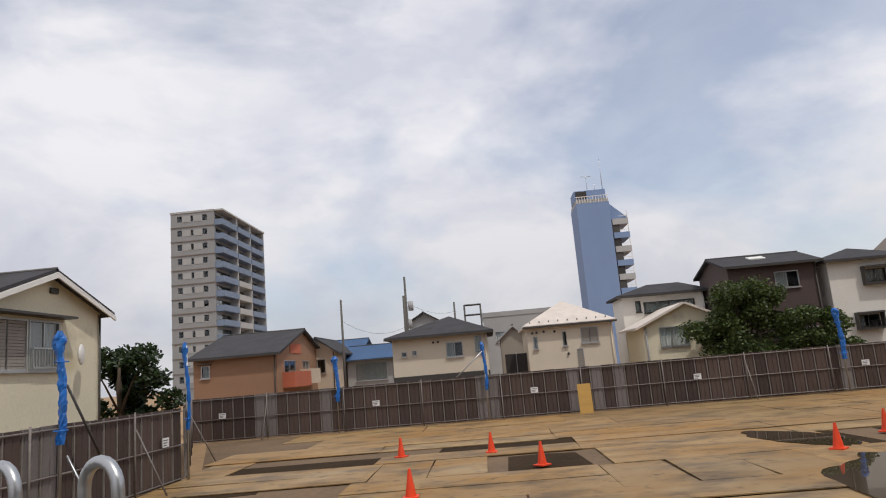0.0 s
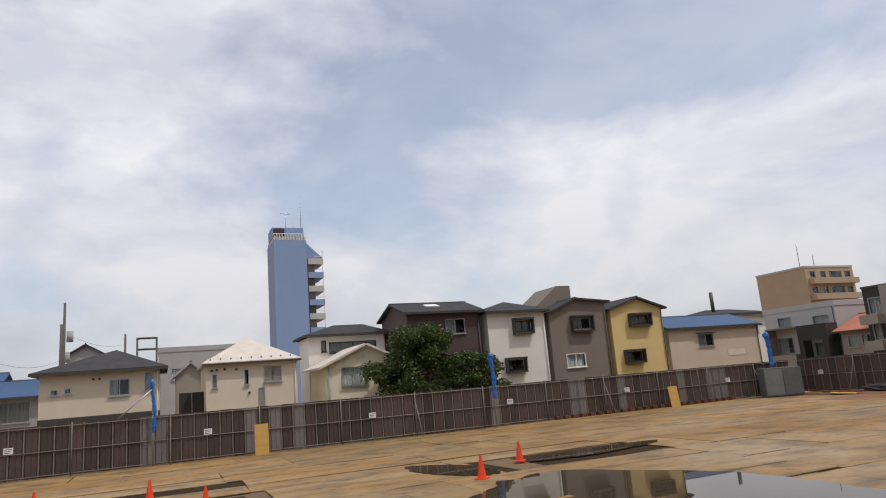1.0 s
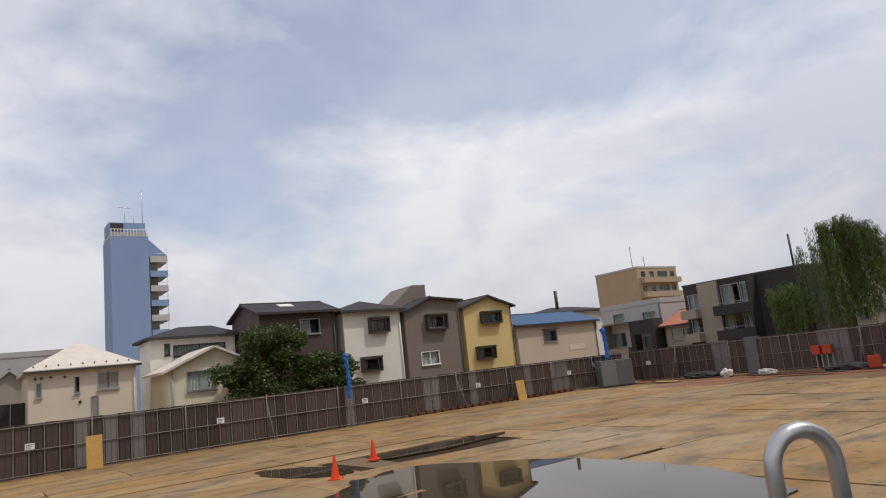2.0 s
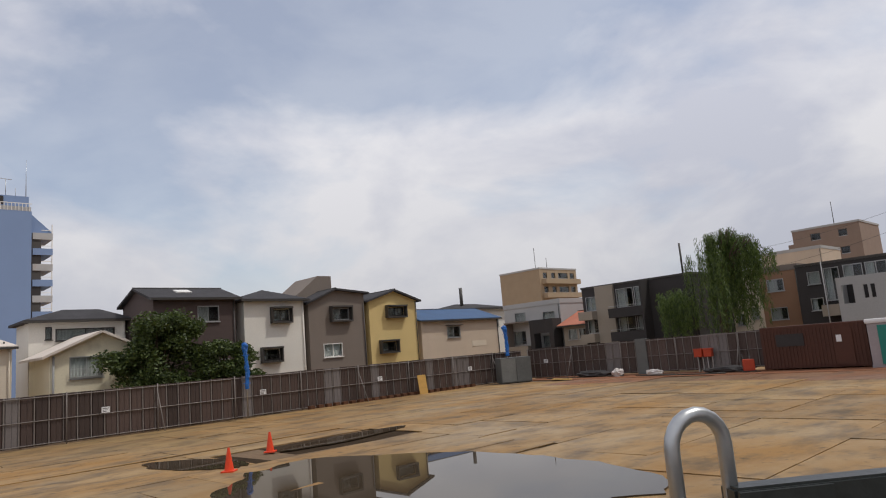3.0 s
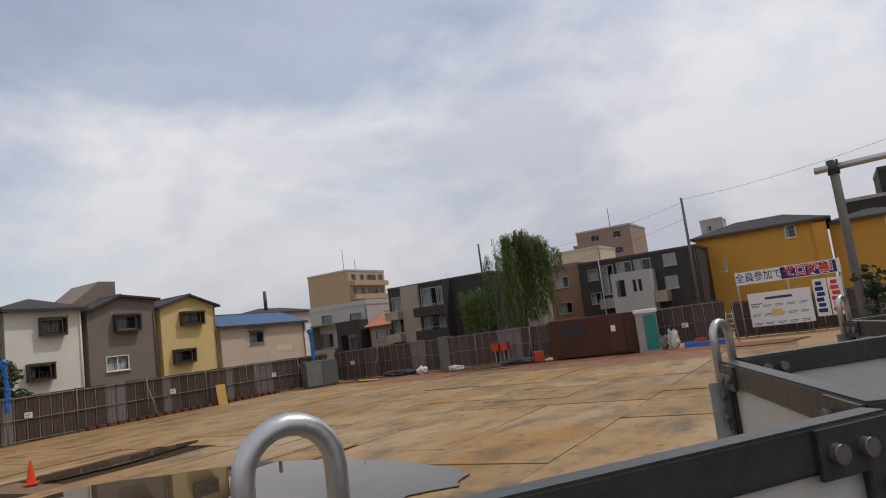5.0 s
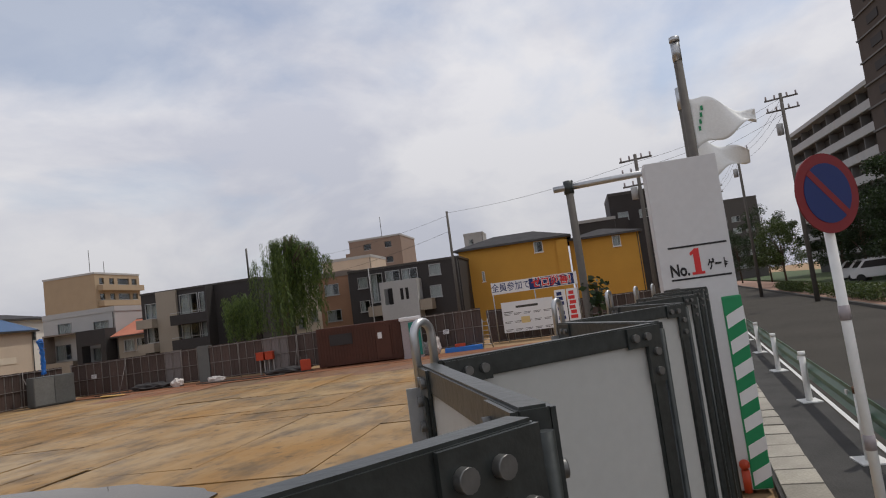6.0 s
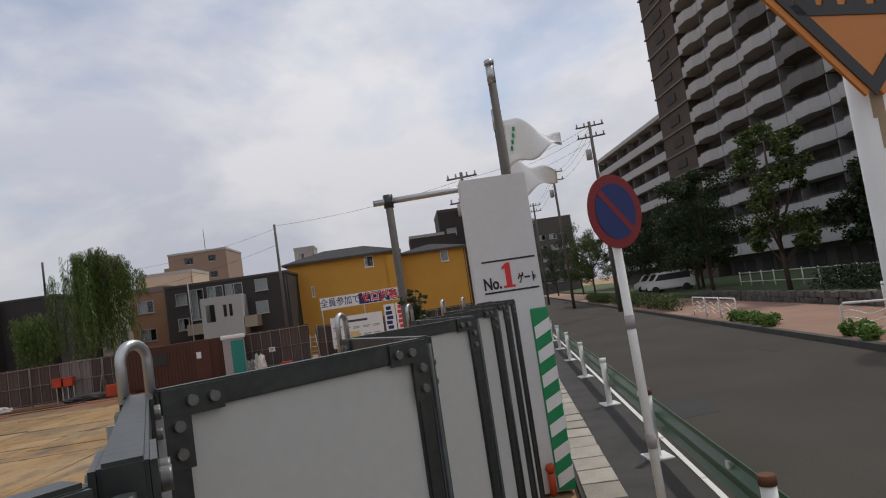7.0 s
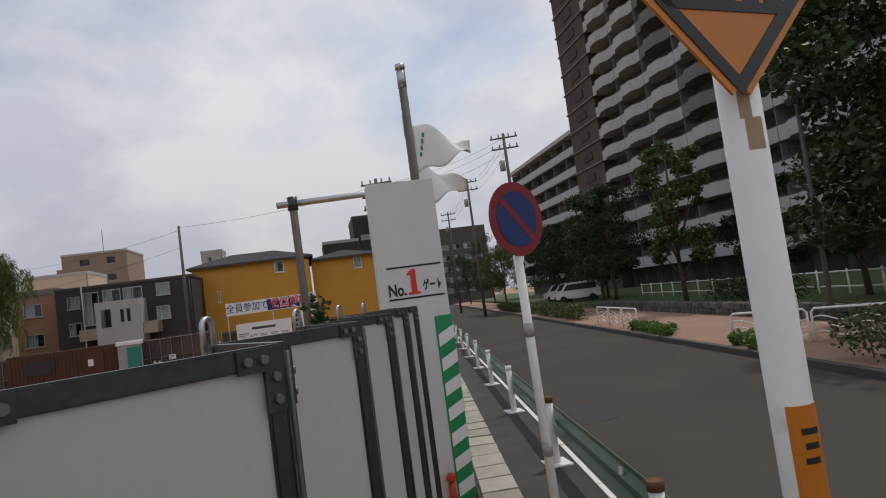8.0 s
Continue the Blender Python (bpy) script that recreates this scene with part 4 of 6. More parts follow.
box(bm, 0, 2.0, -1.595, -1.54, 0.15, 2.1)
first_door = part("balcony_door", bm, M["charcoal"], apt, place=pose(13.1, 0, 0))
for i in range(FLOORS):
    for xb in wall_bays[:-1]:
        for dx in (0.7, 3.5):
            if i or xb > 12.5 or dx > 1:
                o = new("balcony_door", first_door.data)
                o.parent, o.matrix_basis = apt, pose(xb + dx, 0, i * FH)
bay = bmesh.new()
slab(bay, [(0.0, -1.58), (6.3, -1.58), (6.3, 0.15), (5.2, 0.15), (4.2, 0.75), (2.1, 0.75), (1.1, 0.15), (0.0, 0.15)], -0.12, 0.06)
outer = [(0.0, 0.15), (1.1, 0.15), (2.1, 0.75), (4.2, 0.75), (5.2, 0.15), (6.3, 0.15)]
slab(bay, [(x, y + 0.02) for x, y in outer] + [(x, y - 0.12) for x, y in outer[::-1]], 0.06, 1.12)
bay_ob = part("balcony", bay, M["balcony"], apt, place=pose(wall_bays[0], 0, FH))
grey_mesh = bay_ob.data.copy()
grey_mesh.materials[0] = M["balcony_grey"]
for i in range(1, FLOORS):
    for k, xb in enumerate(wall_bays[:-1]):
        if i == 1 and k == 0:
            continue
        o = new("balcony", grey_mesh if (k, i) in ((7, 9), (7, 10), (7, 11), (6, 6), (8, 12), (8, 13), (6, 7), (7, 12)) else bay_ob.data)
        o.parent = apt
        o.matrix_basis = pose(xb, 0, i * FH)
bm = bmesh.new()
for i in range(1, FLOORS):
    for xb in wall_bays[:-1]:
        tube(bm, [(xb, 0.1, i * FH + 1.22), (xb + 1.1, 0.1, i * FH + 1.22), (xb + 2.1, 0.7, i * FH + 1.22), (xb + 4.2, 0.7, i * FH + 1.22), (xb + 5.2, 0.1, i * FH + 1.22), (xb + 6.3, 0.1, i * FH + 1.22)], 0.03, sides=5)
        box(bm, xb - 0.06, xb + 0.06, -1.5, 0.1, i * FH + 0.06, i * FH + 2.6)
part("balcony_rail", bm, M["balcony_grey"], apt)
wing = thing("apartment_wing", pose(0, APT_Y - 1.0, 0), "long lower apartment wing with rows of white balconies", "apartment building")
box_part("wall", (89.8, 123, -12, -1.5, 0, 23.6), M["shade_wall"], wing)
box_part("roof", (89.8, 123.2, -12, 0.2, 23.6, 24.2), M["balcony"], wing)
for i in range(1, 8):
    zf = i * 2.95
    box_part("balcony", (89.9, 123, -0.2, 0.1, zf, zf + 1.15), M["balcony"], wing)
    box_part("balcony_floor", (89.9, 123, -1.49, -0.2, zf - 0.1, zf), M["balcony_grey"], wing)
    for k in range(7):
        box_part("balcony_partition", (90.0 + 5.4 * k, 90.2 + 5.4 * k, -1.4, -0.2, zf + 0.003, zf + 2.8), M["balcony_grey"], wing)


# ---- site fence ----
def fence_panel_mesh(material):
    bm = bmesh.new()
    prof = [(0.0, 0.0), (0.05, 0.0), (0.075, -0.035), (0.25, -0.035), (0.265, -0.02), (0.285, -0.02), (0.30, -0.035), (0.475, -0.035), (0.50, 0.0), (0.55, 0.0)]
    slab(bm, prof + [(x, y + 0.006) for x, y in prof[::-1]], 0.06, 2.15)
    nf = len(bm.faces)
    # pale strip on each joint paints in the sun highlight along the panel edge
    box(bm, -0.022, 0.022, -0.045, -0.003, 0.06, 2.14, slot=1)
    me = bpy.data.meshes.new("fence_panel")
    bm.to_mesh(me)
    bm.free()
    me.materials.append(material)
    me.materials.append(M["strip"])
    return me


PANEL, PANEL_PALE = fence_panel_mesh(M["fence"]), fence_panel_mesh(M["fence_pale"])


def site_fence(p0, p1, label, pale=(), lift=0.0, top=0.0):
    """A run of sheet panels with pipes and props; the site lies on its local -y side."""
    (xa, ya), (xb, yb) = p0, p1
    length = math.hypot(xb - xa, yb - ya)
    ob = thing("site_fence", pose(xa, ya, lift, 0, 0, math.degrees(math.atan2(yb - ya, xb - xa))), label, "fence")
    n = int(length / 0.55)
    for i in range(n):
        o = new("fence_panel", PANEL_PALE if i in pale else PANEL)
        o.parent = ob
        o.matrix_basis = pose(i * 0.55, random.uniform(-0.008, 0.008), random.uniform(-0.012, 0.012) + top * i / n, random.uniform(-0.4, 0.4), 0, 0)
    for z in (0.12, 1.08, 2.06):
        tube_part("pipe_rail", [(0, -0.075, z), (length / 2, -0.08, z + top / 2 + 0.01), (n * 0.55, -0.075, z + top)], 0.024, M["strip"], ob, sides=6)
    k = 0
    for i in range(0, n, 7):
        x = i * 0.55 + 0.1
        tube_part("post", [(x, -0.13, 0.0), (x, -0.13, 2.2)], 0.028, M["strip"], ob, sides=6)
        if k % 3 == 1:
            tube_part("prop", [(x, -0.16, 1.75), (x, -1.0, 0.02)], 0.024, M["strip"], ob, sides=6)
        if k % 2 == 0 and i + 3 < n:
            sg = box_part("notice", (x + 1.4, x + 1.75, -0.118, -0.108, 1.12, 1.38), M["sign_white"], ob, "small white notice")
            bm = bmesh.new()
            for r in range(3):
                box(bm, x + 1.44, x + 1.70 - 0.05 * r, -0.122, -0.1185, 1.30 - 0.07 * r, 1.325 - 0.07 * r)
            part("print", bm, M["trim_dark"], sg)
        k += 1
    return ob


F1 = site_fence((-15.0, 33.2), (38.8, 32.6), "brown sheet-metal site fence along the houses with pipe rails", pale=(6, 7, 12, 26, 27, 34, 36, 38, 57, 66, 67, 72, 80, 84, 85, 86))
F2 = site_fence((38.9, 32.4), (40.1, 5.0), "brown sheet-metal site fence along the far end", pale=(12, 13, 24, 25, 26), top=0.25)
F5 = site_fence((43.7, 5.6), (44.0, -9.0), "brown sheet-metal site fence behind the notice boards")
F3 = site_fence((-10.2, 2.0), (-9.4, 20.4), "brown sheet-metal site fence beside the cream house", pale=(17, 21, 22))
F4 = site_fence((-9.5, 20.5), (-15.0, 33.1), "brown sheet-metal site fence running back to the corner")
bm = bmesh.new()
for i in range(24):
    box(bm, 20.0 + i * 0.55, 20.3 + i * 0.55, 32.25, 32.55, 0.0, 0.22)
tagged(part("fence_footing", bm, M["rust"]), "rusty steel footings under the fence", "footing", kind="stuff")


# ---- blue wrapped lamp poles on the fence ----
def wrapped_pole(x, y, z0, z1, r=0.16, lean=0.0):
    ob = thing("wrapped_pole", pose(x, y, 0, 0, lean, 0), "site lamp pole wrapped in crumpled blue tarpaulin", "pole", group="blue wrapped poles along the fence")
    tube_part("pole", [(0, 0, 0), (0, 0, z1 - 0.1)], 0.035, M["galv"], ob, sides=8)
    bm = bmesh.new()
    n = 44
    rings = []
    for i in range(n + 1):
        f = i / n
        rad = 0.62 * r * (0.62 + 0.55 * max(0, f - 0.78) / 0.22 - 0.75 * max(0, f - 0.94) / 0.06 * 1.0) * (1 + 0.22 * noise.noise((f * 9, x, y)))
        rad = max(rad, 0.03)
        ring = []
        for k in range(14):
            a = 2 * math.pi * k / 14 + f * 2.2
            q = rad * (1 + 0.55 * noise.noise((math.cos(a) * 2.8, math.sin(a) * 2.8, f * 13 + x)) + 0.2 * noise.noise((math.cos(a) * 6, math.sin(a) * 6, f * 30 + y)))
            ring.append(bm.verts.new((q * math.cos(a) + 0.05 * math.sin(f * 5), q * math.sin(a), z0 + (z1 - z0) * f)))
        rings.append(ring)
    for a, b in zip(rings, rings[1:]):
        for k in range(14):
            bm.faces.new((a[k], a[(k + 1) % 14], b[(k + 1) % 14], b[k]))
    bm.faces.new(rings[0][::-1])
    bm.faces.new(rings[-1])
    part("tarpaulin", bm, M["tarp"], ob, "crumpled blue tarpaulin")
    for zz in (z0 + 0.12 * (z1 - z0), z0 + 0.72 * (z1 - z0)):
        tube_part("tie", [(r * 0.72 * math.cos(k * 0.7), r * 0.72 * math.sin(k * 0.7), zz) for k in range(10)], 0.012, M["blue_plastic"], ob, sides=5)
    return ob


wrapped_pole(-9.25, 14.15, 1.75, 4.18, 0.2)
wrapped_pole(-9.15, 20.05, 1.5, 4.1, 0.14)
wrapped_pole(-7.5, 32.95, 1.48, 3.68, 0.24)
wrapped_pole(-0.2, 32.75, 1.45, 3.76, 0.17)
wrapped_pole(16.45, 32.5, 1.5, 3.88, 0.26)
wrapped_pole(36.05, 31.9, 1.85, 4.02, 0.3)
bm = bmesh.new()
tube(bm, [(-9.25, 14.35, 3.0), (-9.05, 15.6, 1.0)], 0.03, sides=6)
tagged(part("brace", bm, M["trim_dark"]), "dark pipe brace behind the wrapped pole", "brace")
bm = bmesh.new()
tube(bm, [(-9.2, 14.3, 1.5), (-8.6, 14.6, 0.0)], 0.025, sides=6)
tagged(part("brace", bm, M["galv"]), "galvanised pipe brace of the wrapped pole", "brace")
bm = bmesh.new()
tube(bm, [(-0.25, 32.7, 3.3), (-1.6, 32.7, 2.15)], 0.03, sides=6)
tagged(part("brace", bm, M["galv"]), "pipe brace of the wrapped pole at the fence", "brace")


# ---- things along the fences ----
def board(x, y, w, h, tilt, turn, label):
    ob = thing("plywood_board", pose(x, y, 0.02, tilt, 0, turn), label, "board")
    box_part("sheet", (-w / 2, w / 2, -0.01, 0.01, 0, h), M["plywood"], ob, bevel=0.003)
    bm = bmesh.new()
    box(bm, -w / 2 + 0.06, w / 2 - 0.06, 0.012, 0.05, h * 0.45, h * 0.5)
    part("batten", bm, M["plywood"], ob)


board(4.36, 32.3, 0.62, 1.36, -6, 0, "yellow plywood sheet leaning on the fence")
board(28.15, 32.1, 0.68, 1.2, -8, 0, "yellow plywood sheet leaning askew on the fence")
gb = thing("switch_cabinet", pose(35.6, 31.05, 0.0, 0, 0, -30), "grey sheet-metal switch cabinet before the fence corner", "cabinet")
box_part("body", (-1.1, 1.1, -0.6, 0.6, 0.05, 1.75), M["cabinet"], gb, bevel=0.02)
box_part("door", (-1.05, -0.02, -0.63, -0.603, 0.12, 1.68), M["cabinet_door"], gb, bevel=0.005)
box_part("door", (0.02, 1.05, -0.63, -0.603, 0.12, 1.68), M["cabinet"], gb, bevel=0.005)
box_part("plinth", (-1.0, 1.0, -0.5, 0.5, 0.0, 0.05), M["trim_dark"], gb)

ct = thing("site_container", pose(38.4, 15.2, 0, 0, 0, -88), "rust-brown steel site container with dark window and door", "container")
bm = bmesh.new()
box(bm, 0, 5.15, 0, 2.2, 0.12, 2.38, bevel=0.03)
part("body", bm, M["container"], ct)
bm = bmesh.new()
for i in range(28):
    box(bm, 0.1 + i * 0.178, 0.18 + i * 0.178, -0.03, -0.0, 0.2, 2.28)
part("rib_sheet", bm, M["container"], ct)
box_part("window", (0.8, 2.2, -0.06, -0.033, 1.3, 1.95), M["charcoal"], ct)
bm = bmesh.new()
box(bm, 3.6, 4.5, -0.065, -0.033, 0.25, 2.1)
door = part("door", bm, M["container"], ct)
box_part("notice", (3.75, 4.0, -0.08, -0.067, 1.4, 1.75), M["sign_white"], door)
for xx in (0.4, 4.8):
    box_part("skid", (xx, xx + 0.3, 0.1, 2.1, 0, 0.12), M["rust"], ct)

wc = thing("portable_toilet", pose(38.0, 9.9, 0, 0, 0, -75), "grey portable toilet with teal door and white roof", "toilet cabin")
box_part("base", (0, 1.2, 0, 1.2, 0, 0.15), M["plastic_grey"], wc)
box_part("cabin", (0.03, 1.17, 0.03, 1.17, 0.15, 2.2), M["plastic_grey"], wc, bevel=0.03)
box_part("door", (0.45, 1.12, -0.01, 0.027, 0.2, 2.1), M["teal"], wc, "teal door", bevel=0.008)
box_part("side_panel", (1.172, 1.19, 0.1, 1.1, 0.2, 2.1), M["teal"], wc, "teal side panel")
bm = bmesh.new()
box(bm, -0.05, 1.25, -0.05, 1.25, 2.2, 2.42, bevel=0.08)
part("roof", bm, M["sign_white"], wc, "white domed roof")

bs = thing("tool_shed", pose(40.9, 23.6, 0.0, 0, 0, -87), "small grey sheet shed door behind the fence", "shed")
box_part("body", (0, 0.75, -1.75, -1.2, 0, 2.3), M["cabinet"], bs, bevel=0.02)


def heap(name, x, y, r, h, material, label, category, seed, squash=1.0):
    bm = bmesh.new()
    bmesh.ops.create_icosphere(bm, subdivisions=3, radius=1)
    for v in bm.verts:
        k = 1 + 0.35 * noise.noise(v.co * 2.1 + Vector((seed, 0, 0))) + 0.15 * noise.noise(v.co * 5 + Vector((seed, 3, 0)))
        v.co = Vector((v.co.x * r * k, v.co.y * r * squash * k, max(0, (v.co.z * 0.6 + 0.5) * h * k)))
    return tagged(part(name, bm, material, place=pose(x, y, 0)), label, category)


heap("rubbish_bag", 38.0, 24.3, 0.36, 0.5, M["bag"], "pinkish white woven rubbish bag", "bag", 1)
heap("plastic_sheet", 38.4, 21.9, 0.28, 0.34, M["bag"], "crumpled white plastic sheet", "sheet", 4, 2.0)
heap("plastic_sheet", 39.0, 8.2, 0.3, 1.0, M["bag"], "white sheet hung over a rack", "sheet", 7)
heap("dark_tarpaulin", 38.2, 26.2, 0.5, 0.4, M["charcoal"], "dark folded tarpaulin on the ground", "tarpaulin", 9, 2.6)
heap("dark_tarpaulin", 38.3, 17.2, 0.4, 0.35, M["charcoal"], "long dark tarpaulin roll on the ground", "tarpaulin", 11, 3.6)
heap("wire_heap", 36.0, 31.2, 0.7, 0.2, M["teal"], "green and white heap of netting", "netting", 14, 0.5)
heap("sack", 39.4, 8.9, 0.35, 0.75, M["plastic_grey"], "grey filled sacks beside the toilet", "sacks", 15)
for y0, lab in ((19.5, "orange tool crate hung on the fence"), (18.9, "red-orange tool crate hung on the fence")):
    cr = thing("tool_crate", pose(39.3, y0, 0.95, 0, 0, -87), lab, "crate")
    box_part("bin", (0, 0.48, -0.35, 0, 0.0, 0.45), M["orange_plastic"], cr, bevel=0.03)
    box_part("rim", (-0.03, 0.51, -0.38, 0.03, 0.45, 0.5), M["orange_plastic"], cr, bevel=0.01)
    for xx in (0.06, 0.36):
        box_part("bracket", (xx, xx + 0.06, -0.02, 0.25, -0.95, 0.0), M["galv"], cr)
mc = thing("compactor", pose(38.0, 15.9, 0, 0, 0, -60), "orange plate compactor parked by the container", "machine")
box_part("plate", (-0.35, 0.35, -0.25, 0.25, 0, 0.12), M["charcoal"], mc, bevel=0.02)
box_part("engine", (-0.3, 0.3, -0.2, 0.2, 0.12, 0.75), M["orange_plastic"], mc, bevel=0.06)
tube_part("handle", [(-0.2, 0.2, 0.5), (-0.2, 0.7, 1.0), (0.2, 0.7, 1.0), (0.2, 0.2, 0.5)], 0.02, M["charcoal"], mc, sides=6)
tp = thing("plywood_board", pose(36.6, 27.4, 0.05, 0, 4, -60), "pale plywood sheet lying on the ground", "board")
box_part("sheet", (-0.9, 0.9, -0.45, 0.45, 0, 0.03), M["plywood"], tp)
bt = thing("blue_trough", pose(39.4, 6.6, 0, 0, 0, -87), "bright blue plastic trough with red bin", "trough")
box_part("trough", (-1.1, 1.1, -0.4, 0.2, 0, 0.32), M["blue_plastic"], bt, bevel=0.05)
box_part("bin", (-0.5, 0.1, -0.3, 0.1, 0.32, 0.5), M["orange_plastic"], bt, bevel=0.03)
ld = thing("step_ladder", pose(39.9, 5.25, 0, 8, 0, -87), "aluminium step ladder against the fence", "ladder")
for xx in (-0.22, 0.22):
    tube_part("stile", [(xx * 1.3, 0, 0), (xx * 0.7, 0, 1.75)], 0.03, M["alu"], ld, sides=6)
for i in range(6):
    tube_part("rung", [(-0.26 + i * 0.015, 0, 0.25 + i * 0.27), (0.26 - i * 0.015, 0, 0.25 + i * 0.27)], 0.02, M["alu"], ld, sides=6)

# notice boards and banner at the far gate
nb = thing("notice_board", pose(43.0, 4.52, 0, 0, 0, -90), "white site notice board full of printed sheets", "notice board")
box_part("panel", (0, 3.25, -0.03, 0.0, 0.58, 2.5), M["sign_white"], nb)
bm = bmesh.new()
for k in range(5):
    for r in range(3):
        zz = 1.95 - r * 0.5
        box(bm, 0.12 + k * 0.62, 0.58 + k * 0.62, -0.036, -0.0305, zz - 0.2, zz - 0.17)
        box(bm, 0.12 + k * 0.62, 0.50 + k * 0.62, -0.036, -0.0305, zz - 0.28, zz - 0.25)
box(bm, 0.9, 2.3, -0.036, -0.0305, 2.08, 2.22)
box(bm, 0.1, 0.7, -0.036, -0.0305, 1.85, 1.9)
part("print", bm, M["trim_dark"], nb)
box_part("yellow_sheet", (1.15, 1.7, -0.042, -0.037, 1.1, 1.5), M["yellow"], nb)
for xx in (0.2, 3.05):
    tube_part("post", [(xx, 0.04, 0), (xx, 0.04, 2.3)], 0.03, M["galv"], nb, sides=6)
bn = thing("banner", pose(43.05, 5.0, 3.06, 0, -0.4, -90), "white safety banner with red lettering over the fence", "banner")
box_part("cloth", (0, 5.4, 0.0, 0.02, 0.0, 0.75), M["sign_white"], bn)
box_part("blue_field", (2.42, 5.2, -0.004, -0.001, 0.04, 0.71), M["sign_blue"], bn)
lettering("lettering", "全員参加で", 0.58, M["sign_blue"], bn, pose(1.25, -0.006, 0.37, 90), bold=0.003, stretch=0.86)
lettering("lettering", "ゼロ災害!", 0.66, M["sign_white"], bn, pose(3.8, -0.008, 0.37, 90), bold=0.05, stretch=0.88)
lettering("lettering", "ゼロ災害!", 0.66, M["red"], bn, pose(3.8, -0.012, 0.37, 90), bold=0.014, stretch=0.88)
for xx in (0.05, 2.7, 5.35):
    tube_part("post", [(xx, 0.06, -3.06), (xx, 0.06, 0.8)], 0.035, M["galv"], bn, sides=6)
for k, (y0, mt) in enumerate(((1.12, "sign_blue"), (0.38, "red"))):
    po = thing("poster_banner", pose(43.0, y0, 0, 0, 0, -90), "tall printed safety poster in white with coloured bars", "poster")
    box_part("sheet", (0, 0.68, -0.02, 0.0, 0.8, 2.86), M["sign_white"], po)
    bm = bmesh.new()
    for r in range(6):
        box(bm, 0.08 + 0.05 * (r % 2), 0.52 - 0.04 * (r % 3), -0.025, -0.0205, 1.0 + r * 0.3, 1.22 + r * 0.3)
    part("print", bm, M[mt], po)
    tube_part("post", [(0.3, 0.03, 0), (0.3, 0.03, 2.65)], 0.025, M["galv"], po, sides=6)


# ---- accordion gate beside the camera ----
TOP = 2.445
RINGS = [(0.87, 0.37)] + [(2.14 + 1.22 * k, 0.222 - 0.256 * k) for k in range(5)]
FOLDS = [(1.395 + 1.225 * k, -0.06 - 0.258 * k) for k in range(6)]
gate = thing("accordion_gate", pose(0, 0, 0), "folding site gate of white sheets in dark steel frames", "gate")


bm = bmesh.new()
tube(bm, [(0, -0.0055, 0), (0, -0.003, 0), (0, 0.003, 0), (0, 0.0055, 0)], 0.0105, sides=12)
BOLT = bpy.data.meshes.new("bolt")
bm.to_mesh(BOLT)
bm.free()
BOLT.materials.append(M["bolt"])


def gate_leaf(p, q):
    """One leaf from p to q, its outer face towards local -y."""
    (xa, ya), (xb, yb) = p, q
    L = math.hypot(xb - xa, yb - ya)
    m = pose(xa, ya, 0, 0, 0, math.degrees(math.atan2(yb - ya, xb - xa)))
    a, b, t = 0.03, L - 0.03, 0.018
    zb, w = 0.40, 0.050
    bm = bmesh.new()
    wall_with_holes(bm, b - a, TOP - zb, ((0.045, w, b - a - 0.09, TOP - zb - 2 * w),), -t, t)
    bmesh.ops.recalc_face_normals(bm, faces=bm.faces)
    sharp = [e for e in bm.edges if len(e.link_faces) == 2 and e.calc_face_angle() > 1.0]
    bmesh.ops.bevel(bm, geom=sharp, offset=0.0035, segments=2, affect="EDGES")
    bmesh.ops.translate(bm, verts=bm.verts, vec=(a, 0, zb))
    leaf = part("gate_leaf", bm, M["darksteel"], gate, "dark steel framed gate leaf", place=m)
    box_part("sheet", (a + 0.045, b - 0.045, -0.006, 0.006, zb + w - 0.005, TOP - w + 0.005), M["panel_white"], leaf, "white gate sheet")
    for xx, s in ((a, 1), (b, -1)):
        bm = bmesh.new()
        o = [(xx + 0.002 * s, TOP - 0.004), (xx + 0.12 * s, TOP - 0.004), (xx + 0.12 * s, TOP - 0.056), (xx + 0.052 * s, TOP - 0.056), (xx + 0.052 * s, TOP - 0.15), (xx + 0.002 * s, TOP - 0.15)]
        for y0, y1 in ((-t - 0.006, -t - 0.0005), (t + 0.0005, t + 0.006)):
            prism(bm, o, y0, y1)
        part("corner_plate", bm, M["darksteel"], leaf)
        for bx, bz in ((0.055, 0.03), (0.098, 0.03), (0.026, 0.072), (0.026, 0.122)):
            for y0, y1 in ((-t - 0.015, -t - 0.006), (t + 0.006, t + 0.015)):
                o = new("bolt", BOLT)
                o.parent, o.matrix_basis = leaf, pose(xx + bx * s, (y0 + y1) / 2, TOP - bz)


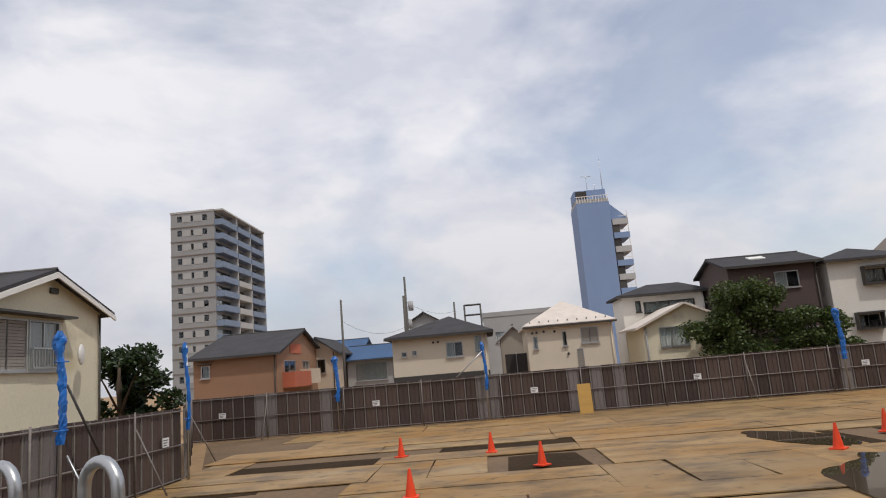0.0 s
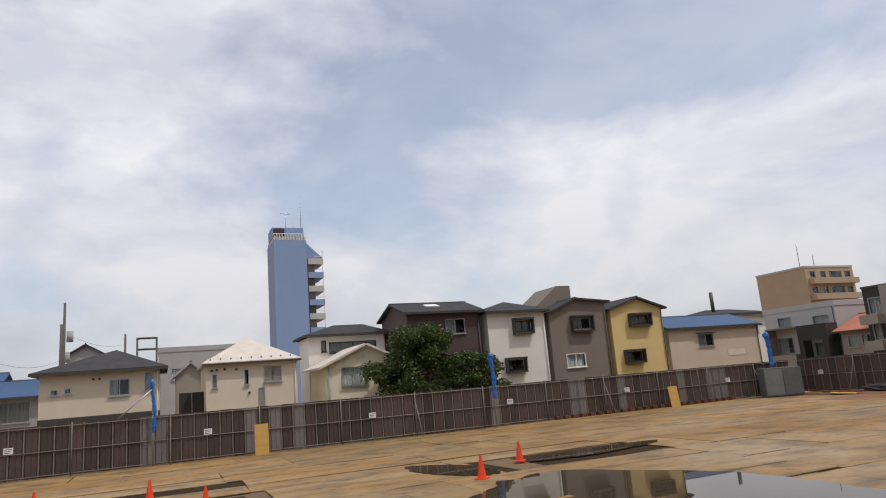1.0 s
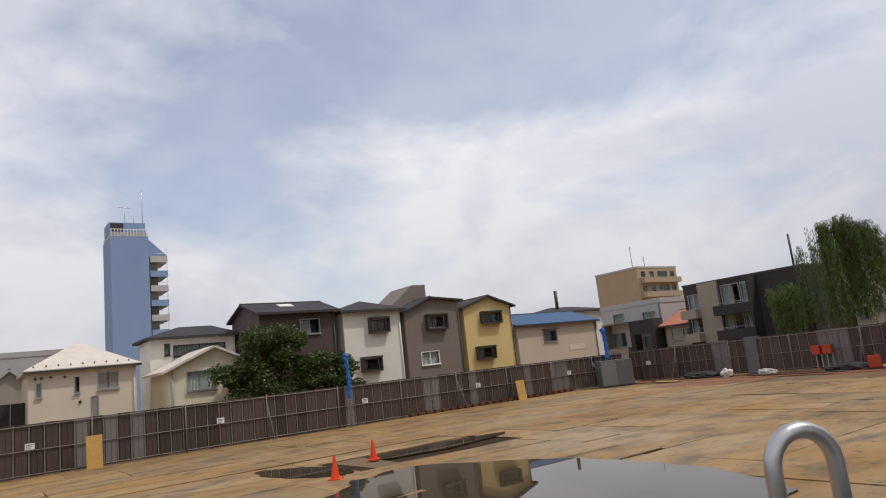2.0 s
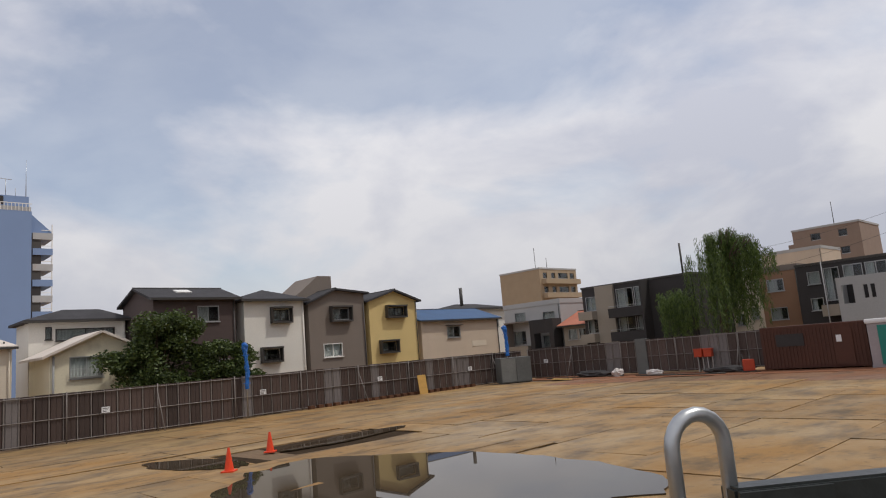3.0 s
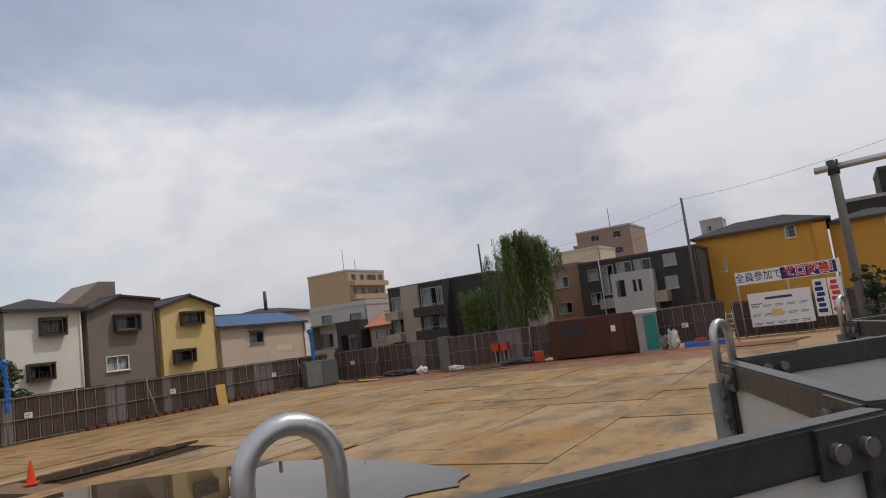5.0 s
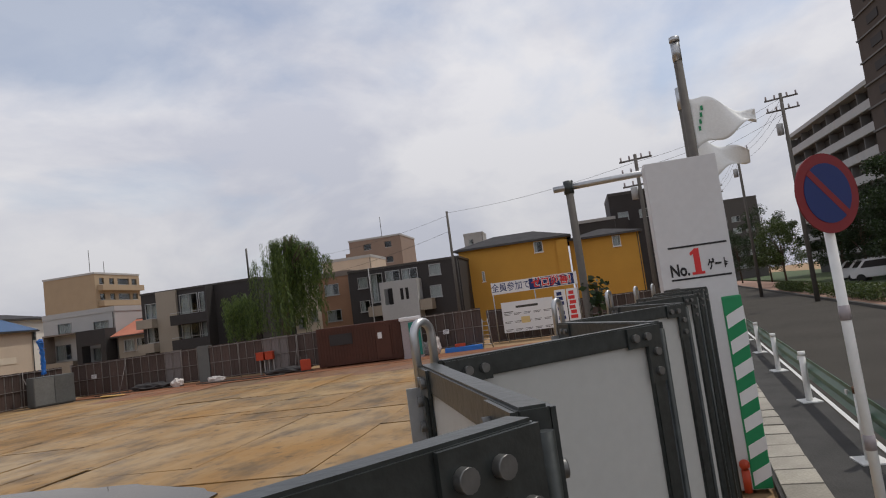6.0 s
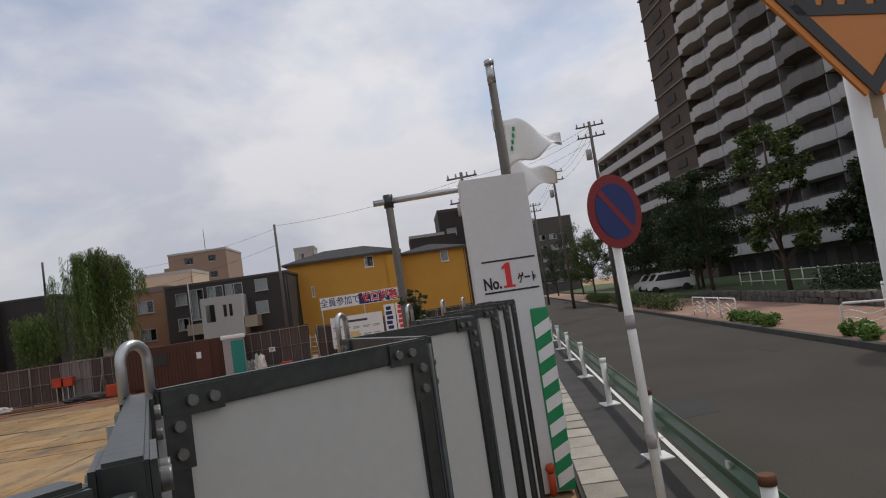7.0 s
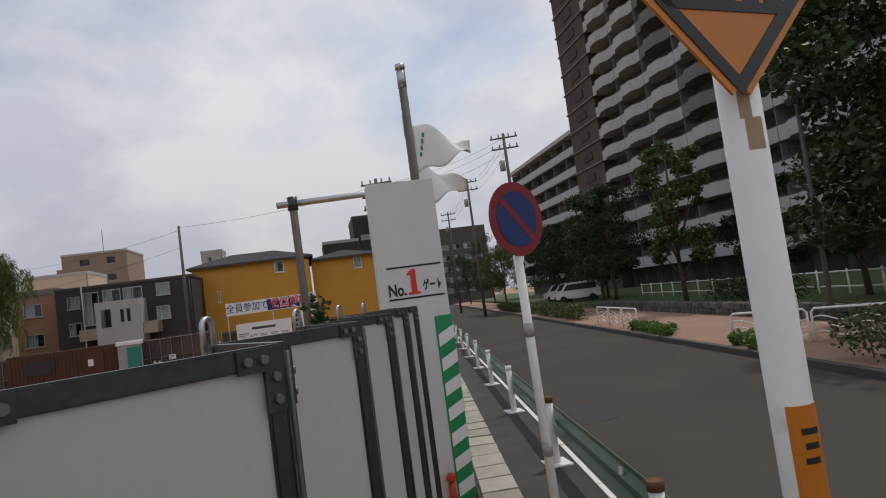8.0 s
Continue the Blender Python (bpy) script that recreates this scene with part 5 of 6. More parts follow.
def gate_ring(p, size=1.0, up=0.0):
    x, y = p
    box_part("hinge_bracket", (-0.045, 0.045, -0.004, 0.004, TOP - 0.36, TOP - 0.045), M["galv"], gate, "galvanised hinge bracket", place=pose(x - 0.035, y - 0.005, 0, 0, 0, -70))
    pole = tube_part("hinge_post", [(x, y, 0.31), (x, y, TOP - 0.04 + up)], 0.022, M["galv"], gate, sides=12)
    bm = bmesh.new()
    r, h = (0.039, 0.086) if size == 1.0 else (0.030, 0.093)
    pts = [(-r, 0, -0.03), (-r, 0, h)] + [(-r * math.cos(a), 0, h + r * math.sin(a)) for a in [math.pi * i / 10 for i in range(1, 10)]] + [(r, 0, h), (r, 0, -0.03)]
    tube(bm, pts, 0.0095, sides=12)
    part("lifting_loop", bm, M["galv"], gate, "galvanised steel lifting loop", place=pose(x, y, TOP - 0.036 + up, 0, 0, -25))


pts = []
for k in range(6):
    pts += [RINGS[k], FOLDS[k]]
pts += [(8.24, -1.06), (8.95, -1.3)]
for p, q in zip(pts, pts[1:]):
    gate_leaf(p, q)
for k, p in enumerate(RINGS):
    gate_ring(p, 1.0 if k == 0 else 0.8)
LEFT = [(-0.60, 1.02), (-1.25, 0.65), (-1.95, 1.5), (-2.6, 1.0)]
for p, q in zip(LEFT, LEFT[1:]):
    gate_leaf(p, q)
gate_ring(LEFT[0], up=0.047)
gate_ring((-0.79, 1.07), up=0.047)
for p in FOLDS:
    tube_part("fold_hinge", [(p[0], p[1], 0.40), (p[0], p[1], TOP - 0.02)], 0.009, M["darksteel"], gate, sides=8)

# ---- gate pillar with its number, portal and flags ----
pil = thing("gate_pillar", pose(9.08, -1.15, 0, 0, 0, -91), "white sheet gate pillar with number and striped corner guard", "pillar")
box_part("body", (0, 0.83, 0, 0.35, 0.05, 3.98), M["pillar_white"], pil, bevel=0.01)
for zz, xa, xb in ((2.91, 0.12, 0.79), (2.525, 0.11, 0.79)):
    box_part("rule", (xa, xb, -0.004, -0.0005, zz, zz + 0.022), M["black"], pil)
lettering("lettering", "No.", 0.2, M["black"], pil, pose(0.22, -0.003, 2.64, 90), bold=0.006, stretch=0.72)
bm = bmesh.new()
prism(bm, [(0.355, 2.575), (0.50, 2.575), (0.50, 2.605), (0.465, 2.605), (0.465, 2.885), (0.415, 2.885), (0.355, 2.835), (0.365, 2.805), (0.395, 2.82), (0.395, 2.605), (0.355, 2.605)], -0.005, -0.0005)
part("numeral", bm, M["red"], pil, "red gate numeral")
lettering("lettering", "ゲート", 0.14, M["black"], pil, pose(0.66, -0.003, 2.665, 90), bold=0.005, stretch=0.58)
guard = box_part("corner_guard", (0.625, 0.845, -0.015, 0.2, 0.06, 2.28), M["green"], pil, "green and white striped corner guard", bevel=0.02)
bm = bmesh.new()
for i in range(7):
    z0 = 0.10 + i * 0.30
    prism(bm, [(0.645, z0), (0.842, z0 + 0.10), (0.842, z0 + 0.25), (0.645, z0 + 0.15)], -0.019, -0.0155)
    box(bm, 0.8455, 0.849, -0.01, 0.19, z0 + 0.10, z0 + 0.25)
part("stripe_tape", bm, M["sign_white"], guard)
bm = bmesh.new()
bmesh.ops.create_uvsphere(bm, u_segments=12, v_segments=8, radius=0.06, matrix=Matrix.Translation((0.56, -0.07, 0.36)))
tube(bm, [(0.56, -0.07, 0.30), (0.56, -0.07, 0.05)], 0.045)
part("warning_lamp", bm, M["orange_plastic"], pil, "small orange warning lamp")

por = thing("gate_portal", pose(0, 0, 0), "dark steel pipe portal over the site gate", "portal")
tube_part("post", [(10.0, -0.28, 0.0), (10.0, -0.24, 4.08)], 0.052, M["wood_pole"], por, sides=12)
tube_part("beam", [(10.0, -0.03, 3.985), (10.0, -2.05, 4.05)], 0.043, M["galv"], por, sides=12)
tube_part("clamp", [(10.0, -0.24, 3.9), (10.0, -0.24, 4.08)], 0.068, M["darksteel"], por, sides=10)
tube_part("post", [(10.0, -1.95, 0.05), (10.0, -1.92, 5.62)], 0.058, M["wood_pole"], por, sides=12)
tube_part("pole_cap", [(10.0, -1.92, 5.72), (10.0, -1.92, 5.79)], 0.07, M["galv"], por, sides=12)
tube_part("sleeve", [(10.0, -1.92, 5.45), (10.0, -1.92, 5.72)], 0.062, M["galv"], por, sides=12)
tube_part("post", [(11.5, -2.16, 0.05), (11.5, -2.16, 5.2)], 0.052, M["wood_pole"], por, sides=12)
tube_part("sleeve", [(11.5, -2.16, 5.15), (11.5, -2.16, 5.5)], 0.062, M["galv"], por, sides=12)
vine = thing("vine", pose(10.02, -0.4, 0.0), "dark ivy climbing the portal post", "plant")


def leaf_cloud(bm, centre, radius, n, size, squash=0.8, droop=0.0, seed=0):
    rnd = random.Random(seed)
    for _ in range(n):
        while True:
            v = Vector((rnd.uniform(-1, 1), rnd.uniform(-1, 1), rnd.uniform(-1, 1)))
            if 0.25 < v.length < 1:
                break
        p = Vector(centre) + Vector((v.x * radius, v.y * radius, v.z * radius * squash))
        d = Vector((rnd.gauss(0, 1), rnd.gauss(0, 1), rnd.gauss(0, 0.6) - droop)).normalized()
        s = d.cross(Vector((rnd.gauss(0, 1), rnd.gauss(0, 1), rnd.gauss(0, 1)))).normalized()
        L = size * rnd.uniform(0.6, 1.3)
        a, b, c, e = p, p + d * L * 0.5 + s * L * 0.3, p + d * L, p + d * L * 0.5 - s * L * 0.3
        bm.faces.new([bm.verts.new(q) for q in (a, b, c, e)])


def leaves_part(name, clouds, material, parent, size, label="", squash=0.8, droop=0.0):
    bm = bmesh.new()
    for i, (c, r, n) in enumerate(clouds):
        leaf_cloud(bm, c, r, n, size, squash, droop, seed=i + int(abs(c[0]) * 10))
    me = bpy.data.meshes.new(name)
    bm.to_mesh(me)
    bm.free()
    me.materials.append(material)
    ob = new(name, me)
    ob.parent = parent
    if label:
        ob["label"] = label
    return ob


leaves_part("foliage", [((0, 0, z), 0.13 + 0.05 * (i % 2), 50) for i, z in enumerate((0.8, 1.3, 1.7, 2.1, 2.4, 2.6))], LEAF_DARK, vine, 0.12)
tube_part("stem", [(0.08, 0, 0), (0.1, -0.05, 1.5), (0.05, 0, 2.65)], 0.03, M["bark"], vine, sides=6)


def flag(x, y, z, label, seed):
    ob = thing("flag", pose(x, y, z, 0, 0, -100), label, "flag")
    bm = bmesh.new()
    nx, nz = 18, 10
    grid = {}
    for i in range(nx + 1):
        for k in range(nz + 1):
            u, v = i / nx, k / nz
            sag = 0.45 * u * u
            grid[i, k] = bm.verts.new((u * 0.78, 0.12 * math.sin(u * 7 + seed + v * 2) * u, 0.55 + (v - 0.85) * 0.75 * (1 - 0.85 * u) - 0.3 * u + 0.05 * math.sin(u * 9 + v * 5 + seed)))
    for i in range(nx):
        for k in range(nz):
            bm.faces.new((grid[i, k], grid[i + 1, k], grid[i + 1, k + 1], grid[i, k + 1])).smooth = True
    cl = part("cloth", bm, M["cloth"], ob)
    sm = cl.modifiers.new("thick", "SOLIDIFY")
    sm.thickness = 0.006
    bm = bmesh.new()
    for r in range(4):
        box(bm, 0.07 + 0.02 * r, 0.10 + 0.02 * r, -0.02, -0.01, 0.16 + r * 0.09, 0.22 + r * 0.09)
    part("print", bm, M["green"], ob)
    return ob


flag(10.0, -1.97, 4.3, "white flag with green print blowing from the pole", 0)
flag(11.5, -2.21, 4.05, "white flag blowing from the second pole", 2)

# ---- street signs ----
npk = thing("no_parking_sign", pose(6.14, -2.01, ROAD - 0.03, 0, 0, 0), "round blue no-parking sign with red rim on a white pole", "road sign")
tube_part("pole", [(0.06, -0.05, 0), (0, 0, 3.2)], 0.036, M["paint_white"], npk, sides=16)
face = pose(-0.045, -0.025, 2.945, 90, 0, -61)
bm = bmesh.new()
bmesh.ops.create_cone(bm, cap_ends=True, segments=48, radius1=0.3, radius2=0.3, depth=0.012)
disc = part("disc", bm, M["sign_red"], npk, "red rimmed sign disc", place=face)
bm = bmesh.new()
bmesh.ops.create_cone(bm, cap_ends=True, segments=48, radius1=0.225, radius2=0.225, depth=0.004, matrix=Matrix.Translation((0, 0, 0.0085)))
part("blue_field", bm, M["sign_blue"], disc)
bm = bmesh.new()
box(bm, -0.23, 0.23, -0.026, 0.026, 0.0105, 0.0125)
part("slash", bm, M["sign_red"], disc, place=pose(0, 0, 0, 0, 0, -45))
for zz in (2.0, 1.05):
    bm = bmesh.new()
    tube(bm, [(0.06 - 0.02 * zz, -0.05 + 0.0165 * zz, zz), (0.06 - 0.02 * zz, -0.05 + 0.0165 * zz, zz + 0.11)], 0.0395, sides=16)
    part("sticker", bm, M["plastic_grey"], npk)

wr = thing("warning_sign", pose(2.125, -1.23, ROAD - 0.03), "orange diamond warning sign with black border on a thick white pole", "road sign")
tube_part("pole", [(0, 0, 0), (0, 0, 3.8)], 0.0385, M["paint_white"], wr, sides=28)
bm = bmesh.new()
prism(bm, [(0, -0.32), (0.32, 0), (0, 0.32), (-0.32, 0)], -0.003, 0.003)
bmesh.ops.bevel(bm, geom=[e for e in bm.edges if abs(e.verts[0].co.y - e.verts[1].co.y) > 0.004], offset=0.03, segments=4, affect="EDGES")
diamond = part("plate", bm, M["sign_orange"], wr, "orange diamond plate", place=pose(-0.05, 0.03, 2.998, 0, 0, -78))
bm = bmesh.new()
for q in (1, -1):
    for s_ in (1, -1):
        prism(bm, [(0, q * 0.300), (s_ * 0.300, 0), (s_ * 0.264, 0), (0, q * 0.264)], -0.0055, -0.0035)
part("border", bm, M["black"], diamond)
bm = bmesh.new()
prism(bm, [(-0.145, -0.142), (0.145, -0.142), (0.165, -0.122), (-0.165, -0.122)], -0.0055, -0.0035)
for xa, hh, ww in ((-0.15, 0.07, 0.05), (-0.085, 0.045, 0.035), (-0.03, 0.06, 0.05), (0.04, 0.045, 0.04), (0.095, 0.065, 0.05)):
    prism(bm, [(xa, -0.122), (xa + ww, -0.122), (xa + ww * 0.9, -0.122 + hh), (xa + ww * 0.35, -0.122 + hh)], -0.0055, -0.0036)
part("pictogram", bm, M["black"], diamond)


def wrap(bm, r0, r1, z0, z1, a0, a1, n=16):
    """A piece of a sleeve round the pole, between two angles in degrees."""
    pts = [(radians(a0 + (a1 - a0) * i / n)) for i in range(n + 1)]
    slab(bm, [(r0 * math.cos(a), r0 * math.sin(a)) for a in pts] + [(r1 * math.cos(a), r1 * math.sin(a)) for a in pts[::-1]], z0, z1)


bm = bmesh.new()
wrap(bm, 0.0387, 0.0400, 1.53, 2.13, 128, 330)
lab = part("sticker", bm, M["sign_orange"], wr, "orange wrap-round sticker with black print")
for i in range(4):
    bm = bmesh.new()
    z0 = 2.09 - i * 0.14
    for k in range(3):
        wrap(bm, 0.0401, 0.0409, z0 - 0.026 * k - 0.011, z0 - 0.026 * k, 158 + 5 * (k % 2), 206 - 4 * k, 5)
    part("print", bm, M["black"], lab)
bm = bmesh.new()
wrap(bm, 0.0386, 0.0391, 2.60, 2.66, 150, 200, 6)
wrap(bm, 0.0386, 0.0391, 2.66, 2.72, 140, 172, 6)
part("old_tape", bm, M["tan"], wr, "torn remnant of yellowed tape")

# ---- guardrail ----
gr = thing("guardrail", pose(0, 0, 0), "green corrugated guardrail on pale posts beside the street", "guardrail")
GZ = ROAD - 0.02


def rail_line(x):
    return along(x, 0.65)


for k in range(9):
    x = 5.6 + 4.08 * k
    px, py = rail_line(x)
    post = tube_part("post", [(px, py, GZ), (px, py, GZ + 0.81)], 0.057, M["paint_white"], gr, sides=12)
    tube_part("cap", [(px, py, GZ + 0.81), (px, py, GZ + 0.885)], 0.064, M["rust"] if k < 2 else M["paint_white"], post, sides=12)
    box_part("base_plate", (px - 0.2, px + 0.2, py - 0.16, py + 0.16, GZ + 0.001, GZ + 0.02), M["paint_white"], post)
    box_part("reflector", (px + 1.2, px + 1.27, py - 0.30, py - 0.28, GZ + 0.58, GZ + 0.65), M["sign_white"], gr)
bm = bmesh.new()
prof = [(-0.10, 0.36), (-0.155, 0.42), (-0.155, 0.47), (-0.09, 0.53), (-0.09, 0.57), (-0.155, 0.63), (-0.155, 0.68), (-0.10, 0.74)]
prof += [(a + 0.012, b) for a, b in prof[::-1]]
ends = []
for x in (3.2, 38.0):
    px, py = rail_line(x)
    ends.append([bm.verts.new((px, py + a, GZ + b)) for a, b in prof])
n = len(prof)
for i in range(n):
    bm.faces.new((ends[0][i], ends[1][i], ends[1][(i + 1) % n], ends[0][(i + 1) % n]))
bm.faces.new(ends[0])
bm.faces.new(ends[1][::-1])
part("beam", bm, M["rail_green"], gr, "green corrugated beam")


# ---- across the street ----
def wave_fence(px, py, n, turn=-8.9):
    ob = thing("wave_railing", pose(px, py, ROAD + 0.10, 0, 0, turn), "white tubular railing with wavy bars", "railing", group="white railings across the street")
    for k in range(n):
        x0 = k * 2.0
        tube_part("frame", [(x0, 0, 0), (x0, 0, 0.72), (x0 + 0.08, 0, 0.8), (x0 + 1.82, 0, 0.8), (x0 + 1.9, 0, 0.72), (x0 + 1.9, 0, 0)], 0.03, M["trim_white"], ob, sides=8)
        for r in range(3):
            tube_part("wavy_bar", [(x0 + 1.9 * i / 16, 0, 0.2 + r * 0.18 + 0.06 * math.sin(i * 0.78 + 0.3)) for i in range(17)], 0.016, M["trim_white"], ob, sides=6)
    return ob


wave_fence(*along(25.3, 7.45), 3)
wave_fence(17.0, -10.98, 2, 211)
for bx in (18.9, 20.3):
    px, py = along(bx, 10.4)
    bo = thing("bollard", pose(px, py, ROAD + 0.1), "white bollard on the brick pavement", "bollard", group="bollards")
    tube_part("post", [(0, 0, 0), (0, 0, 0.95)], 0.09, M["trim_white"], bo, sides=14)
    tube_part("band", [(0, 0, 0.84), (0, 0, 0.89)], 0.094, M["plastic_grey"], bo, sides=14)
bm = bmesh.new()
rnd = random.Random(5)
rw = thing("rubble_wall", pose(0, 0, 0), "low dark rubble stone planter wall", "wall", kind="structure")
me = None
for k in range(90):
    x = 6 + k * 0.42
    for lv in range(2):
        px, py = along(x + 0.2 * lv, 11.5 + rnd.uniform(-0.04, 0.04))
        if me is None:
            bm2 = bmesh.new()
            box(bm2, -0.2, 0.2, -0.16, 0.16, -0.14, 0.14, bevel=0.05)
            me = bpy.data.meshes.new("stone")
            bm2.to_mesh(me)
            bm2.free()
            me.materials.append(M["stone"])
        o = new("stone", me)
        o.parent = rw
        o.matrix_basis = pose(px, py, ROAD + 0.22 + 0.26 * lv, rnd.uniform(-8, 8), rnd.uniform(-8, 8), rnd.uniform(-25, 10)) @ Matrix.Diagonal((rnd.uniform(0.85, 1.15), 1, rnd.uniform(0.85, 1.1), 1))
bm.free()


def tree(x, y, z, height, spread, label, leaf, seed, size=0.3, n=420, clumps=26, trunk_r=0.16, low=0.3, group="", flat=1.0):
    """A broadleaf tree: tapered trunk, forked limbs, and a crown of many small leaves in uneven clumps."""
    rnd = random.Random(seed)
    ob = thing("tree", pose(x, y, z), label, "tree", group)
    tube_part("trunk", [(0, 0, 0), (0.05 * spread, 0.03, height * 0.3), (-0.04 * spread, 0.05, height * 0.62), (0, 0, height * 0.85)], trunk_r, M["bark"], ob, r1=trunk_r * 0.3, sides=9)
    clouds, bm = [], bmesh.new()
    for i in range(clumps):
        a = rnd.uniform(0, 2 * math.pi)
        f = rnd.uniform(low, 1.0)
        reach = spread * math.sqrt(max(0.05, 1 - ((f - 0.5) / 0.6) ** 2)) * rnd.uniform(0.3, 1.0)
        c = (reach * math.cos(a), reach * math.sin(a) * flat, height * f * 0.93)
        clouds.append((c, spread * rnd.uniform(0.15, 0.32), int(n * rnd.uniform(0.5, 1.2))))
        if i % 3 == 0:
            tube(bm, [(0, 0, height * f * 0.45), (c[0] * 0.5, c[1] * 0.5, height * f * 0.7), c], trunk_r * 0.35, trunk_r * 0.08, sides=5)
    part("branch_frame", bm, M["bark"], ob)
    leaves_part("crown", clouds, leaf, ob, size)
    return ob


tree(13.1, 35.5, 0, 5.8, 2.8, "dense dark green tree behind the site fence", LEAF, 3, size=0.17, n=420, clumps=64, low=0.38, flat=0.45)
tree(16.6, 35.3, 0, 4.1, 2.3, "low spreading shrub beside the tree", LEAF, 8, size=0.17, n=400, clumps=38, low=0.45, flat=0.4)
tree(-14.6, 26.0, 0, 4.7, 2.0, "dark rounded shrub tree beside the cream house", LEAF_DARK, 4, size=0.22, n=420, clumps=28, low=0.35)

# weeping willow
wl = thing("willow_tree", pose(43.3, 19.2, 0), "weeping willow with long hanging light green foliage", "tree")
tube_part("trunk", [(0, 0, 0), (0.2, 0.2, 3), (-0.1, -0.3, 6), (0.2, -0.6, 7.8)], 0.32, M["bark"], wl, r1=0.1)
rnd = random.Random(12)
bm, bl = bmesh.new(), bmesh.new()
bundles = []
for i in range(30):
    left = i % 3 == 0
    a = rnd.uniform(0, 2 * math.pi)
    rr = rnd.uniform(0.15, 1.5) if left else rnd.uniform(0.1, 2.3)
    bundles.append((0.0 + rr * math.cos(a), (3.3 if left else -0.9) + rr * math.sin(a), (5.7 if left else 9.1) - 0.27 * rr * rr + rnd.uniform(-0.5, 0.2), rnd.uniform(0.4, 0.95), a))
for i in range(360):
    bx, by, bz, bl_len, a = bundles[i % 30]
    x, y = bx + rnd.gauss(0, 0.3), by + rnd.gauss(0, 0.3)
    z0 = bz + rnd.uniform(-0.35, 0.15)
    drop = bl_len * rnd.uniform(0.6, 1.05) * (z0 - 1.4) * (0.55 if by < -2.0 else 1.0)
    if i % 6 == 1:
        tube(bm, [(0, -0.3, 5.0), (x * 0.5, (y - 0.3) * 0.5, z0 * 0.85 + 0.4), (x, y, z0)], 0.07, 0.02, sides=5)
    steps = int(drop / 0.13)
    px, py, pz = x, y, z0
    for s in range(steps):
        px += rnd.gauss(0, 0.03) + 0.012 * math.cos(a)
        py += rnd.gauss(0, 0.03) + 0.012 * math.sin(a) - 0.008
        pz -= 0.13
        for _ in range(4):
            d = Vector((rnd.gauss(0, 0.5), rnd.gauss(0, 0.5), -1)).normalized()
            sd = d.cross(Vector((rnd.gauss(0, 1), rnd.gauss(0, 1), 0.1))).normalized()
            p = Vector((px + rnd.gauss(0, 0.05), py + rnd.gauss(0, 0.05), pz))
            bl.faces.new([bl.verts.new(q) for q in (p, p + d * 0.12 + sd * 0.022, p + d * 0.27, p + d * 0.12 - sd * 0.022)])
part("branch_frame", bm, M["bark"], wl)
me = bpy.data.meshes.new("crown")
bl.to_mesh(me)
bl.free()
me.materials.append(LEAF_WILLOW)
cr = new("crown", me)
cr.parent = wl

for i, (x, o, h, s, lf) in enumerate(((43.0, 12.3, 8.2, 3.0, LEAF_DARK), (32.5, 12.8, 9.0, 2.0, LEAF), (31.5, 17.5, 6.2, 2.0, LEAF_DARK), (22.0, 15.5, 6.5, 2.0, LEAF_DARK), (12.5, 14.0, 9.5, 3.6, LEAF_DARK),
                                       (52.0, 14.0, 7.0, 2.4, LEAF_DARK), (54.0, 15.0, 8.0, 3.0, LEAF_DARK), (60.0, 13.0, 8.0, 3.0, LEAF_DARK), (16.0, 17.5, 8.0, 2.6, LEAF_DARK), (68.0, 13.0, 8.5, 3.0, LEAF_DARK), (100.0, 10.3, 11.0, 4.2, LEAF_DARK), (84.0, 10.0, 8.0, 3.0, LEAF), (120.0, 8.0, 9.0, 5.0, LEAF_DARK))):
    px, py = along(x, o)
    tree(px, py, ROAD + 0.3, h, s, "street tree with dark glossy leaves in the planted strip", lf, 20 + i, size=0.18, n=380, clumps=40, trunk_r=0.13, low=0.28, group="trees across the street")


tree(14.6, -17.6, ROAD + 0.3, 12.5, 5.0, "tall dense dark tree in the planted strip", LEAF_DARK, 61, size=0.24, n=560, clumps=80, trunk_r=0.24, low=0.2, group="trees across the street")
lp = thing("street_lamp", pose(16.2, -13.4, ROAD + 0.1), "dark slim street lamp post on the brick pavement", "street lamp")
tube_part("post", [(0, 0, 0), (0, 0, 6.5)], 0.07, M["wood_pole"], lp, r1=0.05, sides=12)
box_part("lamp_head", (-0.5, 0.15, -0.12, 0.12, 6.5, 6.62), M["wood_pole"], lp, bevel=0.03)


def hedge(x0, x1, o, h, label, lf, seed):
    pa, pb = Vector((*along(x0, o), ROAD + 0.1)), Vector((*along(x1, o), ROAD + 0.1))
    ob = thing("hedge", Matrix.Translation(pa), label, "hedge")
    d = pb - pa
    k = max(3, int(d.length / 0.5))
    rnd = random.Random(seed)
    leaves_part("foliage", [((d.x * i / k, d.y * i / k + rnd.uniform(-0.2, 0.2), h * 0.5), h * rnd.uniform(0.5, 0.68), 260) for i in range(k + 1)], lf, ob, 0.12)
    bm = bmesh.new()
    for i in range(k + 1):
        tube(bm, [(d.x * i / k, d.y * i / k, -0.08), (d.x * i / k + 0.05, d.y * i / k, h * 0.6)], 0.02, sides=4)
    part("stem_frame", bm, M["bark"], ob)


hedge(35.5, 47.0, 7.6, 0.95, "clipped green hedge along the kerb", LEAF, 1)
hedge(21.5, 25.0, 7.3, 0.4, "low ground cover along the kerb", LEAF_SUNLIT, 2)
hedge(58.0, 70.0, 7.5, 0.9, "clipped green hedge further along the kerb", LEAF, 3)
hedge(50.0, 54.0, 7.5, 0.9, "hedge at the bend of the street", LEAF, 4)
